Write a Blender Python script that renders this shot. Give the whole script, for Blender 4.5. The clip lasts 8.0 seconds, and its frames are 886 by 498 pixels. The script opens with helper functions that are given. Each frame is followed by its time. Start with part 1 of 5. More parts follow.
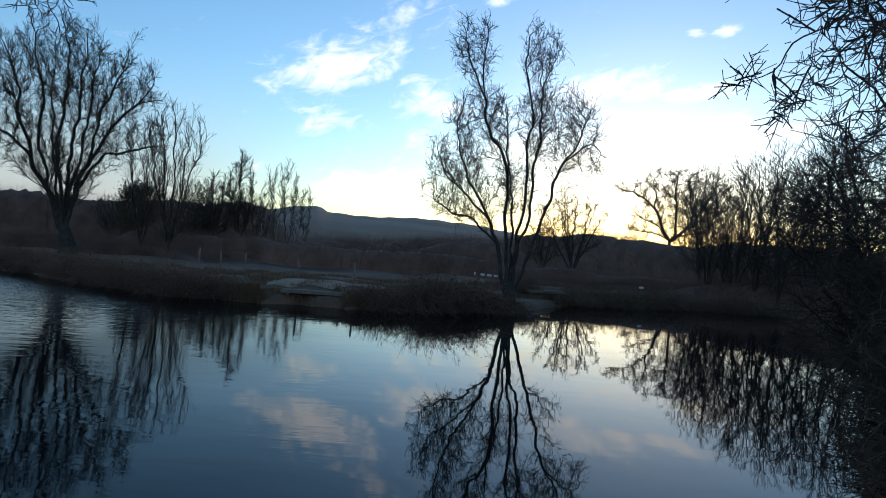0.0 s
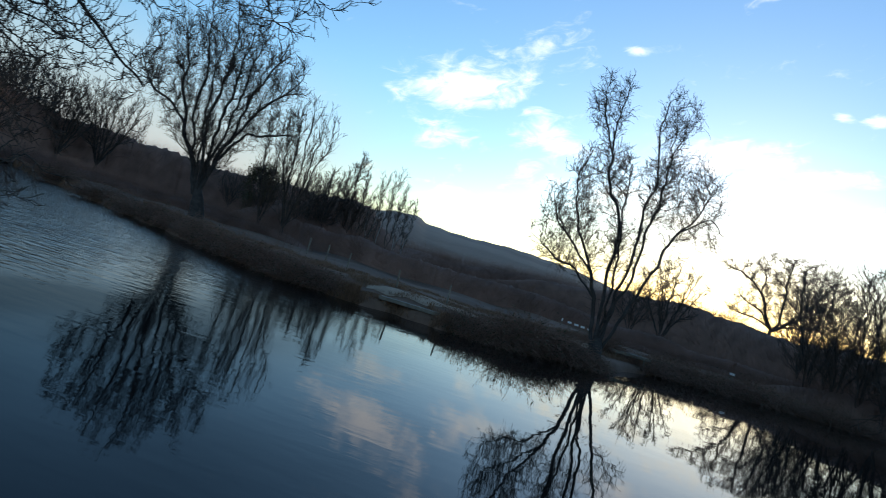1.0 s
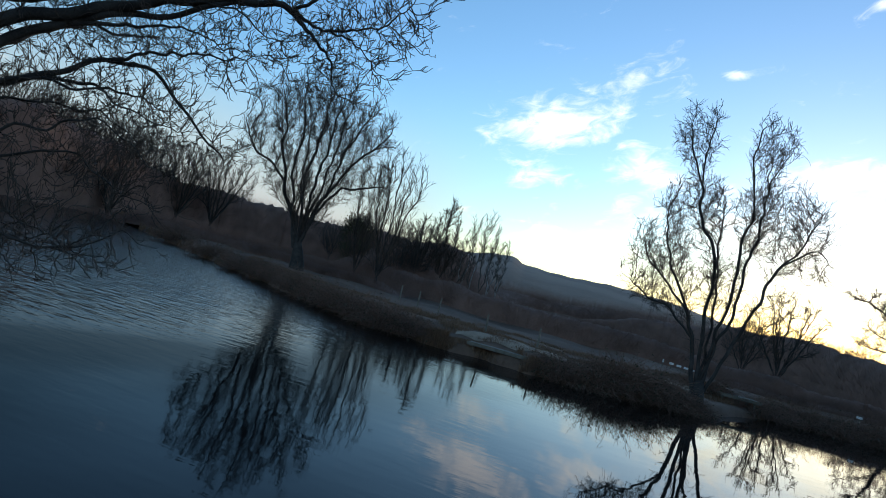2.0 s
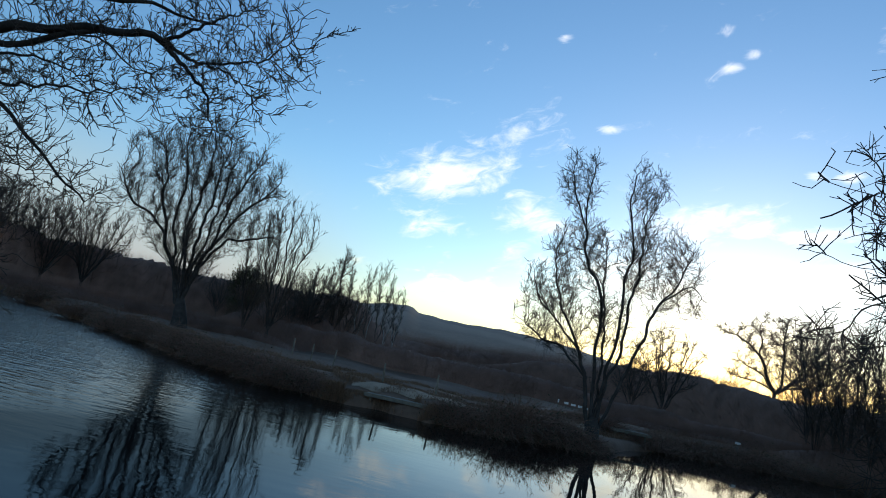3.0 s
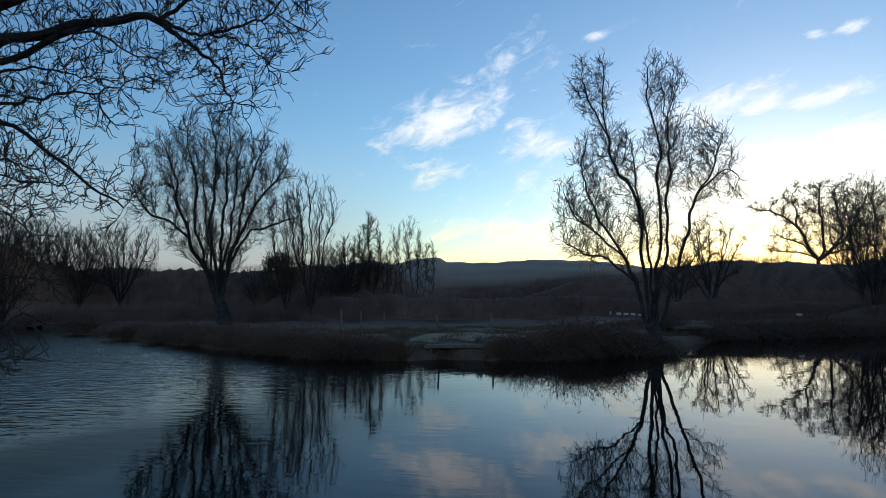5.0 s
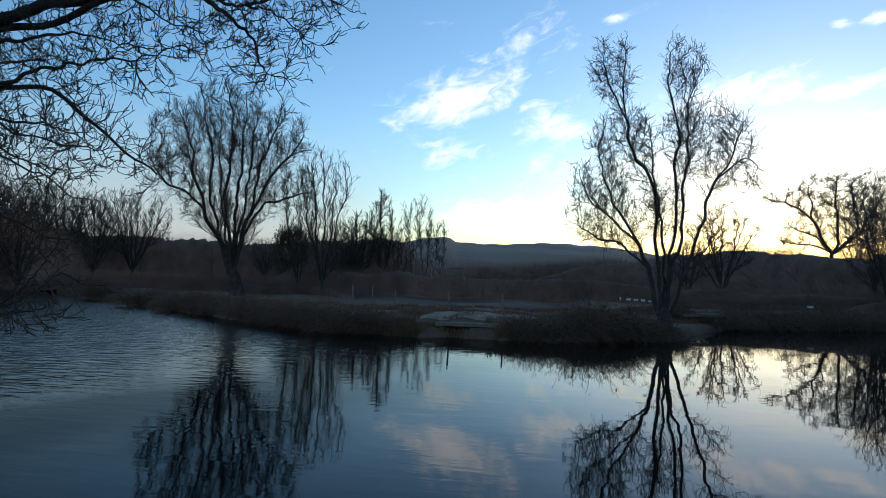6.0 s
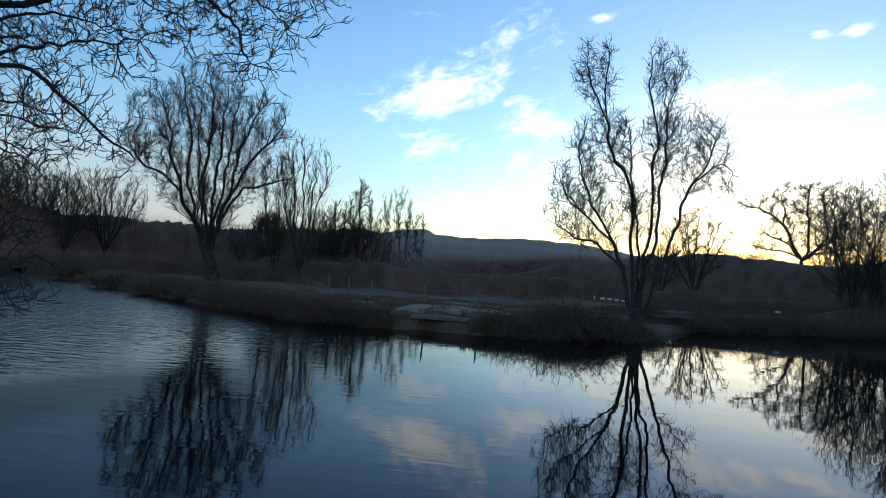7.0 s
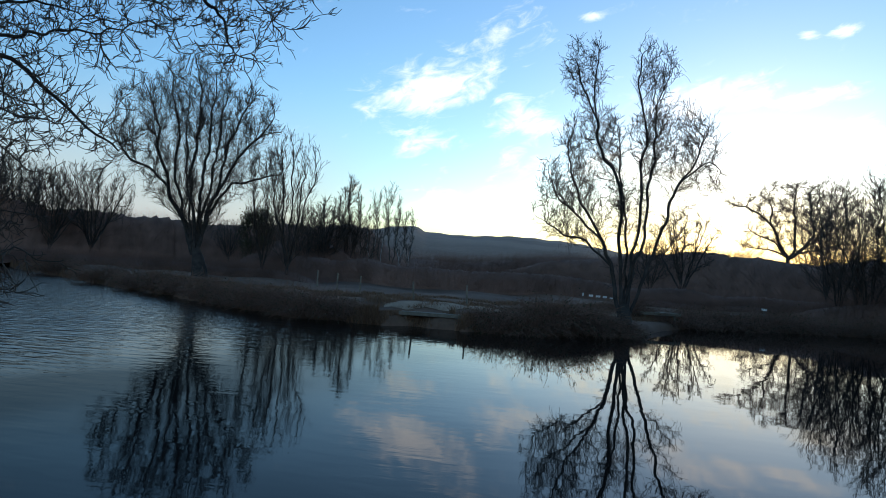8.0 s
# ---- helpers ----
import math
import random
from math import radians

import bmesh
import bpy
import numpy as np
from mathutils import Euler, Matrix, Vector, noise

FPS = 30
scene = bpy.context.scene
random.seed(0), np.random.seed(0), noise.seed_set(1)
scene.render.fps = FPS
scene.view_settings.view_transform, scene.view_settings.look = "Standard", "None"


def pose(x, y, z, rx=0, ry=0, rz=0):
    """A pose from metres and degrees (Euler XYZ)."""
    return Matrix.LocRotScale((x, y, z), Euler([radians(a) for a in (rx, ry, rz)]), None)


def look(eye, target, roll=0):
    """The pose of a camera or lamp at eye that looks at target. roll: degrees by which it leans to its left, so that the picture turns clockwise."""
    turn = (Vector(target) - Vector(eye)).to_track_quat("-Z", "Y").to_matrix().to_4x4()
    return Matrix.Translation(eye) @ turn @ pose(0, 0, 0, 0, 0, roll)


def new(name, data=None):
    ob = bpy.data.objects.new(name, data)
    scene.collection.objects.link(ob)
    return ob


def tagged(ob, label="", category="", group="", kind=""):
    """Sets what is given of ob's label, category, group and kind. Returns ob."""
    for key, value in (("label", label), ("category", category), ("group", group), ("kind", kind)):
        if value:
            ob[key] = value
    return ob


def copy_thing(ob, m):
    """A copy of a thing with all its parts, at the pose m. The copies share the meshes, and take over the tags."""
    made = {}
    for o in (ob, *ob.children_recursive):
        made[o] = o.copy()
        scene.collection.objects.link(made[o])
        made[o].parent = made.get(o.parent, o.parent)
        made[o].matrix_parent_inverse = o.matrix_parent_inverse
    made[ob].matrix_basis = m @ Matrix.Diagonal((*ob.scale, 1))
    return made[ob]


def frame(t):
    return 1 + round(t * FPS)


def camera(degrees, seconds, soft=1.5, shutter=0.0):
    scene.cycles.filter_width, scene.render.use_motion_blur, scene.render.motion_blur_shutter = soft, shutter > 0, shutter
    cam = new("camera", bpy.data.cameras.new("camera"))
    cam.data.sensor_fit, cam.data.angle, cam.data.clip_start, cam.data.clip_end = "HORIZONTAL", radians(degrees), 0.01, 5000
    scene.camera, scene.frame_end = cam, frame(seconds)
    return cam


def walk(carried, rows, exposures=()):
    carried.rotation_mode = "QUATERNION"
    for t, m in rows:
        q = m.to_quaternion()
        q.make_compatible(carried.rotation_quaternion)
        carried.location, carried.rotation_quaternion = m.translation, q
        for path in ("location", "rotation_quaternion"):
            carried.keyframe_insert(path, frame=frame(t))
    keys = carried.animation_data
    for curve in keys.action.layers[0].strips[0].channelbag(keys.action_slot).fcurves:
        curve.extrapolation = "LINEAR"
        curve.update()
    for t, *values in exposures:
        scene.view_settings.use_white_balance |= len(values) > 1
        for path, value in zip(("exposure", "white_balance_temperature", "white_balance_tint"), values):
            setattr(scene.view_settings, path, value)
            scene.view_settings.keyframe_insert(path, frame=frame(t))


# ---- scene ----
# the camera: hand-held on the near bank of a pond; seconds, place, yaw, pitch, lean
cam = camera(70.0, 8.0, soft=0.9, shutter=0.1)
ROWS = [
    (0.0, 0.12, 0.17, 2.34, -0.04, 0.35, 3.82),
    (0.5, -0.02, -0.05, 2.47, -0.21, 0.37, 8.84),
    (1.0, -0.38, -0.52, 2.54, 8.28, 1.15, 16.37),
    (1.2, -0.48, -0.71, 2.58, 12.53, 1.02, 18.36),
    (2.3, 0.21, -0.62, 2.82, 18.42, 4.01, 14.02),
    (2.5, 0.06, -0.63, 2.76, 15.58, 6.40, 12.66),
    (3.0, 0.07, -0.31, 2.70, 9.49, 9.00, 11.73),
    (3.5, 0.12, -0.20, 2.76, 5.83, 7.68, 12.00),
    (4.0, -0.06, -0.08, 2.78, 6.33, 8.75, 6.85),
    (4.5, -0.43, 0.01, 2.56, 9.71, 6.73, 2.24),
    (5.0, -0.51, 0.01, 2.50, 10.72, 4.12, -1.06),
    (6.5, -0.71, -0.23, 2.44, 11.16, 1.99, 2.60),
    (7.0, -0.62, -0.25, 2.50, 9.60, 1.67, 3.21),
    (7.5, -0.56, -0.27, 2.49, 9.10, 1.44, 3.34),
    (8.0, -0.59, -0.21, 2.47, 8.66, 1.47, 3.46),
]
walk(cam, [(r[0], pose(r[1], r[2], r[3], 90 + r[5], 0, r[4]) @ pose(0, 0, 0, 0, 0, r[6])) for r in ROWS],
     exposures=[(t, e + 0.4, 6500, 10) for t, e in ((0, 1.4), (1.0, 1.55), (2.5, 1.5), (3.5, 1.1), (4.5, 0.95), (5.0, 1.05), (6.5, 1.45), (8.0, 1.5))])

# ---- sky and sun: low winter sun behind the far trees ----
SUN_AZ, SUN_EL = 17.0, 3.4
world = bpy.data.worlds.new("sky")
scene.world = world
world.use_nodes = True
wt = world.node_tree
wt.nodes.clear()


def wnode(kind, **props):
    n = wt.nodes.new(kind)
    for k, v in props.items():
        if k == "operation":
            n.operation = v
    return n


def wset(sock, value):
    if isinstance(value, (int, float, tuple)):
        sock.default_value = value
    else:
        wt.links.new(value, sock)


def wmath(op, a, b=0.0, c=None):
    n = wnode("ShaderNodeMath", operation=op)
    wset(n.inputs[0], a)
    wset(n.inputs[1], b)
    if c is not None:
        wset(n.inputs[2], c)
    return n.outputs[0]


def wnoise(vec, scale, detail, rough=0.55, warp=0.0):
    n = wnode("ShaderNodeTexNoise")
    wset(n.inputs["Vector"], vec)
    n.inputs["Scale"].default_value = scale
    n.inputs["Detail"].default_value = detail
    n.inputs["Roughness"].default_value = rough
    n.inputs["Distortion"].default_value = warp
    return n.outputs["Fac"]


sky = wnode("ShaderNodeTexSky")
sky.sky_type = "NISHITA"
sky.sun_disc = False
sky.sun_elevation, sky.sun_rotation = radians(SUN_EL), radians(SUN_AZ)
sky.altitude, sky.air_density, sky.dust_density, sky.ozone_density = 100, 1.0, 0.25, 3.0
coord = wnode("ShaderNodeTexCoord")
split = wnode("ShaderNodeSeparateXYZ")
wt.links.new(coord.outputs["Generated"], split.inputs[0])
az = wmath("MULTIPLY", wmath("ARCTAN2", split.outputs[0], split.outputs[1]), 57.29578)
el = wmath("MULTIPLY", wmath("ARCSINE", split.outputs[2]), 57.29578)
flat = wnode("ShaderNodeCombineXYZ")
wset(flat.inputs[0], wmath("ADD", wmath("MULTIPLY", az, 0.75), wmath("MULTIPLY", el, 0.3)))
wset(flat.inputs[1], wmath("SUBTRACT", wmath("MULTIPLY", el, 1.7), wmath("MULTIPLY", az, 0.55)))
grain = wnoise(flat.outputs[0], 0.42, 7, 0.62, 0.6)
broad = wnoise(flat.outputs[0], 0.16, 3, 0.5, 0.3)
texture = wmath("ADD", wmath("MULTIPLY", grain, 0.65), wmath("MULTIPLY", broad, 0.35))
# each cloud: azimuth to the right, elevation, half length, half height, tilt, thickness
CLOUDS = [
    (-9.9, 16.0, 6.6, 2.3, 24, 1.0), (-4.6, 20.2, 4.4, 1.9, 42, 0.55), (-11.8, 10.9, 2.8, 1.5, 12, 0.66), (3.3, 21.9, 1.3, 0.5, 5, 0.9),
    (-1.6, 13.4, 3.6, 2.0, -8, 0.85), (13.6, 15.2, 5.2, 2.0, 4, 0.88), (21.0, 14.7, 2.6, 0.8, 2, 0.85), (23.3, 19.3, 1.0, 0.45, 8, 0.85),
    (20.7, 19.3, 0.7, 0.4, 0, 0.7), (15.1, 28.6, 1.2, 0.5, 18, 0.8), (13.3, 27.5, 1.0, 0.45, 8, 0.8), (12.5, 30.3, 0.8, 0.5, 20, 0.7),
    (-2.1, 28.8, 0.7, 0.4, 10, 0.6), (26.3, 30.4, 2.0, 1.2, 15, 0.6), (22.0, 11.2, 8.0, 1.4, 3, 0.8), (-4.5, 14.9, 0.7, 0.4, 0, 0.6),
    (8.0, 9.0, 12.0, 2.6, -2, 0.62), (-4.0, 6.0, 9.0, 1.6, 3, 0.6), (17.0, 5.0, 9.0, 2.2, 0, 0.7),
]
cover = None
for ca, ce, hl, hh, tilt, thick in CLOUDS:
    c, s = math.cos(radians(tilt)), math.sin(radians(tilt))
    dx, dy = wmath("SUBTRACT", az, ca), wmath("SUBTRACT", el, ce)
    along = wmath("ADD", wmath("MULTIPLY", dx, c / hl), wmath("MULTIPLY", dy, s / hl))
    across = wmath("ADD", wmath("MULTIPLY", dx, -s / hh), wmath("MULTIPLY", dy, c / hh))
    r2 = wmath("ADD", wmath("MULTIPLY", along, along), wmath("MULTIPLY", across, across))
    blob = wmath("MULTIPLY", wmath("EXPONENT", wmath("MULTIPLY", r2, -0.8)), thick)
    cover = blob if cover is None else wmath("MAXIMUM", cover, blob)
dense = wnode("ShaderNodeMapRange")
dense.interpolation_type = "SMOOTHSTEP"
wset(dense.inputs["Value"], wmath("ADD", wmath("MULTIPLY", cover, 0.6), wmath("MULTIPLY", texture, 1.8)))
dense.inputs["From Min"].default_value, dense.inputs["From Max"].default_value = 1.06, 1.62
tint = wnode("ShaderNodeMix")
tint.data_type = "RGBA"
glow = wnode("ShaderNodeMapRange")
wset(glow.inputs["Value"], el)
glow.inputs["From Min"].default_value, glow.inputs["From Max"].default_value = 2.0, 16.0
wset(tint.inputs["Factor"], glow.outputs[0])
CLOUD_LOW, CLOUD_HIGH = (4.6, 3.8, 1.8, 1), (3.3, 3.3, 3.4, 1)
tint.inputs[6].default_value, tint.inputs[7].default_value = CLOUD_LOW, CLOUD_HIGH
mix = wnode("ShaderNodeMix")
mix.data_type = "RGBA"
wset(mix.inputs["Factor"], wmath("MULTIPLY", dense.outputs[0], 0.8))
# a pale veil of mist lies low in the sky, away from the sun
side = wnode("ShaderNodeMapRange")
side.interpolation_type = "SMOOTHSTEP"
wset(side.inputs["Value"], wmath("ABSOLUTE", wmath("SUBTRACT", az, SUN_AZ)))
side.inputs["From Min"].default_value, side.inputs["From Max"].default_value = 24.0, 46.0
low = wnode("ShaderNodeMapRange")
low.interpolation_type = "SMOOTHSTEP"
wset(low.inputs["Value"], wmath("ABSOLUTE", el))
low.inputs["From Min"].default_value, low.inputs["From Max"].default_value = 16.0, 0.0
veil = wnode("ShaderNodeMix")
veil.data_type = "RGBA"
wset(veil.inputs["Factor"], wmath("MULTIPLY", wmath("MULTIPLY", side.outputs[0], low.outputs[0]), 0.9))
veil.inputs[7].default_value = (1.2, 1.27, 1.42, 1)
wt.links.new(sky.outputs[0], veil.inputs[6])
wt.links.new(veil.outputs[2], mix.inputs[6])
wt.links.new(tint.outputs[2], mix.inputs[7])
back = wnode("ShaderNodeBackground")
back.inputs["Strength"].default_value = 0.126
wt.links.new(mix.outputs[2], back.inputs["Color"])
out = wnode("ShaderNodeOutputWorld")
wt.links.new(back.outputs[0], out.inputs[0])

sun_data = bpy.data.lights.new("sun", "SUN")
sun_data.energy, sun_data.angle, sun_data.color = 0.15, radians(1.5), (1.0, 0.84, 0.62)
sun = new("sun", sun_data)
sun_dir = Vector((math.sin(radians(SUN_AZ)) * math.cos(radians(SUN_EL)), math.cos(radians(SUN_AZ)) * math.cos(radians(SUN_EL)), math.sin(radians(SUN_EL))))
sun.matrix_world = look(sun_dir * 200, (0, 0, 0))


# ---- materials ----
def material(name, dark, light, rough=0.85, scale=4.0, bump=0.3, fine=60.0, spec=0.3, per_piece=0.0, island=0.0):
    """A procedural surface: two colours mixed by noise at two scales, with fine relief."""
    m = bpy.data.materials.new(name)
    m.use_nodes = True
    t = m.node_tree
    bsdf = t.nodes["Principled BSDF"]
    bsdf.inputs["Roughness"].default_value = rough
    bsdf.inputs["Specular IOR Level"].default_value = spec
    tc = t.nodes.new("ShaderNodeTexCoord")
    big, small = t.nodes.new("ShaderNodeTexNoise"), t.nodes.new("ShaderNodeTexNoise")
    for n, sc, det in ((big, scale, 4), (small, fine, 5)):
        t.links.new(tc.outputs["Object"], n.inputs["Vector"])
        n.inputs["Scale"].default_value, n.inputs["Detail"].default_value = sc, det
    add = t.nodes.new("ShaderNodeMath")
    add.operation = "MULTIPLY_ADD"
    t.links.new(small.outputs["Fac"], add.inputs[0])
    add.inputs[1].default_value = 0.5
    half = t.nodes.new("ShaderNodeMath")
    half.operation = "MULTIPLY_ADD"
    t.links.new(big.outputs["Fac"], half.inputs[0])
    half.inputs[1].default_value, half.inputs[2].default_value = 1.1, -0.3
    t.links.new(half.outputs[0], add.inputs[2])
    value = add.outputs[0]
    if per_piece or island:
        info = t.nodes.new("ShaderNodeObjectInfo" if per_piece else "ShaderNodeNewGeometry")
        shift = t.nodes.new("ShaderNodeMath")
        shift.operation = "MULTIPLY_ADD"
        t.links.new(info.outputs["Random" if per_piece else "Random Per Island"], shift.inputs[0])
        shift.inputs[1].default_value = per_piece or island
        t.links.new(value, shift.inputs[2])
        value = shift.outputs[0]
    ramp = t.nodes.new("ShaderNodeValToRGB")
    ramp.color_ramp.elements[0].position, ramp.color_ramp.elements[1].position = 0.25, 0.8
    ramp.color_ramp.elements[0].color, ramp.color_ramp.elements[1].color = (*dark, 1), (*light, 1)
    t.links.new(value, ramp.inputs[0])
    t.links.new(ramp.outputs[0], bsdf.inputs["Base Color"])
    if bump:
        b = t.nodes.new("ShaderNodeBump")
        b.inputs["Strength"].default_value, b.inputs["Distance"].default_value = bump, 0.02
        t.links.new(small.outputs["Fac"], b.inputs["Height"])
        t.links.new(b.outputs[0], bsdf.inputs["Normal"])
    return m


BARK = material("bark", (0.022, 0.018, 0.015), (0.075, 0.063, 0.054), scale=3, fine=40, bump=0.6)
BIRCH = material("birch_bark", (0.08, 0.07, 0.06), (0.45, 0.43, 0.4), scale=2.2, fine=18, bump=0.3)
TWIG = material("twig", (0.03, 0.022, 0.017), (0.085, 0.062, 0.048), scale=1, fine=20, bump=0, island=0.4)
SCRUB = material("scrub", (0.14, 0.079, 0.057), (0.255, 0.144, 0.106), scale=0.5, fine=9, bump=0.5)
CANE = material("bramble_cane", (0.1, 0.054, 0.036), (0.23, 0.124, 0.083), scale=1, fine=20, bump=0, island=0.4)
GRASS = material("grass", (0.1, 0.053, 0.029), (0.235, 0.13, 0.074), scale=0.7, fine=8, bump=0.2, island=0.5)
GROUND = material("ground", (0.095, 0.051, 0.031), (0.205, 0.114, 0.07), scale=0.22, fine=5, bump=0.8)
GRAVEL = material("gravel", (0.25, 0.165, 0.105), (0.44, 0.3, 0.2), scale=1.5, fine=45, bump=0.5)
WOOD = material("weathered_wood", (0.085, 0.07, 0.05), (0.22, 0.185, 0.14), scale=3, fine=50, bump=0.4, per_piece=0.25)
PALE = material("pale_paint", (0.6, 0.59, 0.56), (0.82, 0.81, 0.78), scale=4, fine=40, bump=0.1, rough=0.5)
EVERGREEN = material("evergreen_leaf", (0.035, 0.032, 0.017), (0.085, 0.075, 0.04), scale=2, fine=20, bump=0, island=0.5)


def hazy_pasture_on_hill(m):
    """Beyond the valley the rough grass gives way to paler fields in uneven parcels; part of the paleness is haze put
    into the colour.
    """
    t = m.node_tree
    bsdf = t.nodes["Principled BSDF"]
    old = bsdf.inputs["Base Color"].links[0].from_socket
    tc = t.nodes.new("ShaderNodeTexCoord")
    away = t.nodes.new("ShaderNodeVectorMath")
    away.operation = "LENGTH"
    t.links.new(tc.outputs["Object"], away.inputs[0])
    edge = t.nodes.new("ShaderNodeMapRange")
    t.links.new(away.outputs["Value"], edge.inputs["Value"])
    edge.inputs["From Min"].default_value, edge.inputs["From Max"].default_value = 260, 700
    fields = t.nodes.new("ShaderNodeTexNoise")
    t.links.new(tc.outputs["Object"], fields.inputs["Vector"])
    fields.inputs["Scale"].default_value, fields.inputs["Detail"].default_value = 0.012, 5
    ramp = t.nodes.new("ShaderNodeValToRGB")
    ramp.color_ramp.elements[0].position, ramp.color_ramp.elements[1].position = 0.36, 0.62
    # field colours, lifted to carry the haze over the hill
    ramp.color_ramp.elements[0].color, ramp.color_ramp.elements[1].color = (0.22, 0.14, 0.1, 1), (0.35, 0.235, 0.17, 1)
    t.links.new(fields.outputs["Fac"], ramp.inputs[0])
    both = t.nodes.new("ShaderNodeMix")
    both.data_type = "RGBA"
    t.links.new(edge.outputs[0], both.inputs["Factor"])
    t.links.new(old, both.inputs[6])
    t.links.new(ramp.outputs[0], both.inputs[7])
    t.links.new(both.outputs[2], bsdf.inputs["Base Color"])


hazy_pasture_on_hill(GROUND)


def water_material():
    m = bpy.data.materials.new("pond_water")
    m.use_nodes = True
    t = m.node_tree
    bsdf = t.nodes["Principled BSDF"]
    bsdf.inputs["Base Color"].default_value = (0.006, 0.0062, 0.006, 1)
    bsdf.inputs["Roughness"].default_value = 0.02
    bsdf.inputs["IOR"].default_value = 1.333
    tc = t.nodes.new("ShaderNodeTexCoord")

    def noise_at(scale, detail, stretch, turn=0.0, warp=0.0):
        mp = t.nodes.new("ShaderNodeMapping")
        mp.inputs["Scale"].default_value, mp.inputs["Rotation"].default_value = stretch, (0, 0, radians(turn))
        t.links.new(tc.outputs["Object"], mp.inputs["Vector"])
        n = t.nodes.new("ShaderNodeTexNoise")
        n.inputs["Scale"].default_value, n.inputs["Detail"].default_value, n.inputs["Distortion"].default_value = scale, detail, warp
        t.links.new(mp.outputs[0], n.inputs["Vector"])
        return n.outputs["Fac"]

    def calc(op, a, b, c=None):
        n = t.nodes.new("ShaderNodeMath")
        n.operation = op
        for i, v in enumerate((a, b, c)):
            if v is None:
                continue
            if isinstance(v, (int, float)):
                n.inputs[i].default_value = v
            else:
                t.links.new(v, n.inputs[i])
        return n.outputs[0]

    # the breeze ruffles the open water to the west, the lee side lies calm; the same mask dims the mirror there
    xyz = t.nodes.new("ShaderNodeSeparateXYZ")
    t.links.new(tc.outputs["Object"], xyz.inputs[0])
    west = t.nodes.new("ShaderNodeMapRange")
    west.interpolation_type = "SMOOTHSTEP"
    t.links.new(calc("MULTIPLY_ADD", noise_at(0.09, 3, (1, 0.7, 1)), 14.0, xyz.outputs[0]), west.inputs["Value"])
    west.inputs["From Min"].default_value, west.inputs["From Max"].default_value = 8.0, 0.0
    west.inputs["To Min"].default_value, west.inputs["To Max"].default_value = 0.0, 1.0
    # weaker reflection to the west, put in for dim polarised skylight
    sheen = t.nodes.new("ShaderNodeMapRange")
    t.links.new(west.outputs[0], sheen.inputs["Value"])
    sheen.inputs["To Min"].default_value, sheen.inputs["To Max"].default_value = 0.53, 0.02
    # farther out the wind takes hold of the surface
    reach = calc("MULTIPLY_ADD", xyz.outputs[1], 0.45, calc("MULTIPLY", xyz.outputs[0], -0.8))
    reach = calc("MULTIPLY_ADD", noise_at(0.11, 3, (1.3, 0.6, 1)), 7.0, reach)
    wind = t.nodes.new("ShaderNodeMapRange")
    wind.interpolation_type = "SMOOTHSTEP"
    t.links.new(reach, wind.inputs["Value"])
    wind.inputs["From Min"].default_value, wind.inputs["From Max"].default_value = 14.5, 25.0
    t.links.new(calc("MAXIMUM", sheen.outputs[0], calc("MULTIPLY", wind.outputs[0], 0.36)), bsdf.inputs["Specular IOR Level"])
    ripple = calc("MULTIPLY", noise_at(2.4, 3, (0.5, 1.5, 1), 20, 0.4), calc("MULTIPLY_ADD", wind.outputs[0], 0.06, calc("MULTIPLY", west.outputs[0], 0.003)))
    calm = noise_at(0.9, 2, (0.6, 1.3, 1), 8)
    height = calc("MULTIPLY_ADD", calm, 0.0022, ripple)
    t.links.new(calc("MULTIPLY_ADD", wind.outputs[0], 0.13, 0.02), bsdf.inputs["Roughness"])
    b = t.nodes.new("ShaderNodeBump")
    b.inputs["Strength"].default_value, b.inputs["Distance"].default_value = 1.0, 1.0
    t.links.new(height, b.inputs["Height"])
    t.links.new(b.outputs[0], bsdf.inputs["Normal"])
    return m


WATER = water_material()


# ---- mesh helpers ----
def mesh_object(name, verts, quads, mat, parent=None, label="", smooth=True):
    """Links arrays of vertices and quads as one mesh object."""
    me = bpy.data.meshes.new(name)
    verts, quads = np.asarray(verts, np.float32), np.asarray(quads, np.int32)
    me.vertices.add(len(verts))
    me.vertices.foreach_set("co", verts.ravel())
    k = quads.shape[1]
    me.loops.add(quads.size)
    me.loops.foreach_set("vertex_index", quads.ravel())
    me.polygons.add(len(quads))
    me.polygons.foreach_set("loop_start", np.arange(0, quads.size, k, dtype=np.int32))
    me.polygons.foreach_set("use_smooth", np.full(len(quads), smooth))
    me.update(calc_edges=True)
    me.materials.append(mat)
    ob = new(name, me)
    if parent:
        ob.parent = parent
    return tagged(ob, label)


def part(name, bm, mat, parent, label=""):
    """Links a bmesh as one mesh object under a thing."""
    me = bpy.data.meshes.new(name)
    bm.to_mesh(me)
    bm.free()
    me.materials.append(mat)
    ob = new(name, me)
    ob.parent = parent
    return tagged(ob, label)


def empty(name, at, turn=0.0, label="", category="", group="", kind=""):
    ob = new(name)
    ob.matrix_world = pose(*at, 0, 0, turn)
    return tagged(ob, label, category, group, kind)


def box(bm, size, m, bevel=0.0):
    made = bmesh.ops.create_cube(bm, size=1.0, matrix=m @ Matrix.Diagonal((*size, 1)))
    if bevel:
        edges = {e for v in made["verts"] for e in v.link_edges}
        bmesh.ops.bevel(bm, geom=list(edges), offset=bevel, segments=1, affect="EDGES")


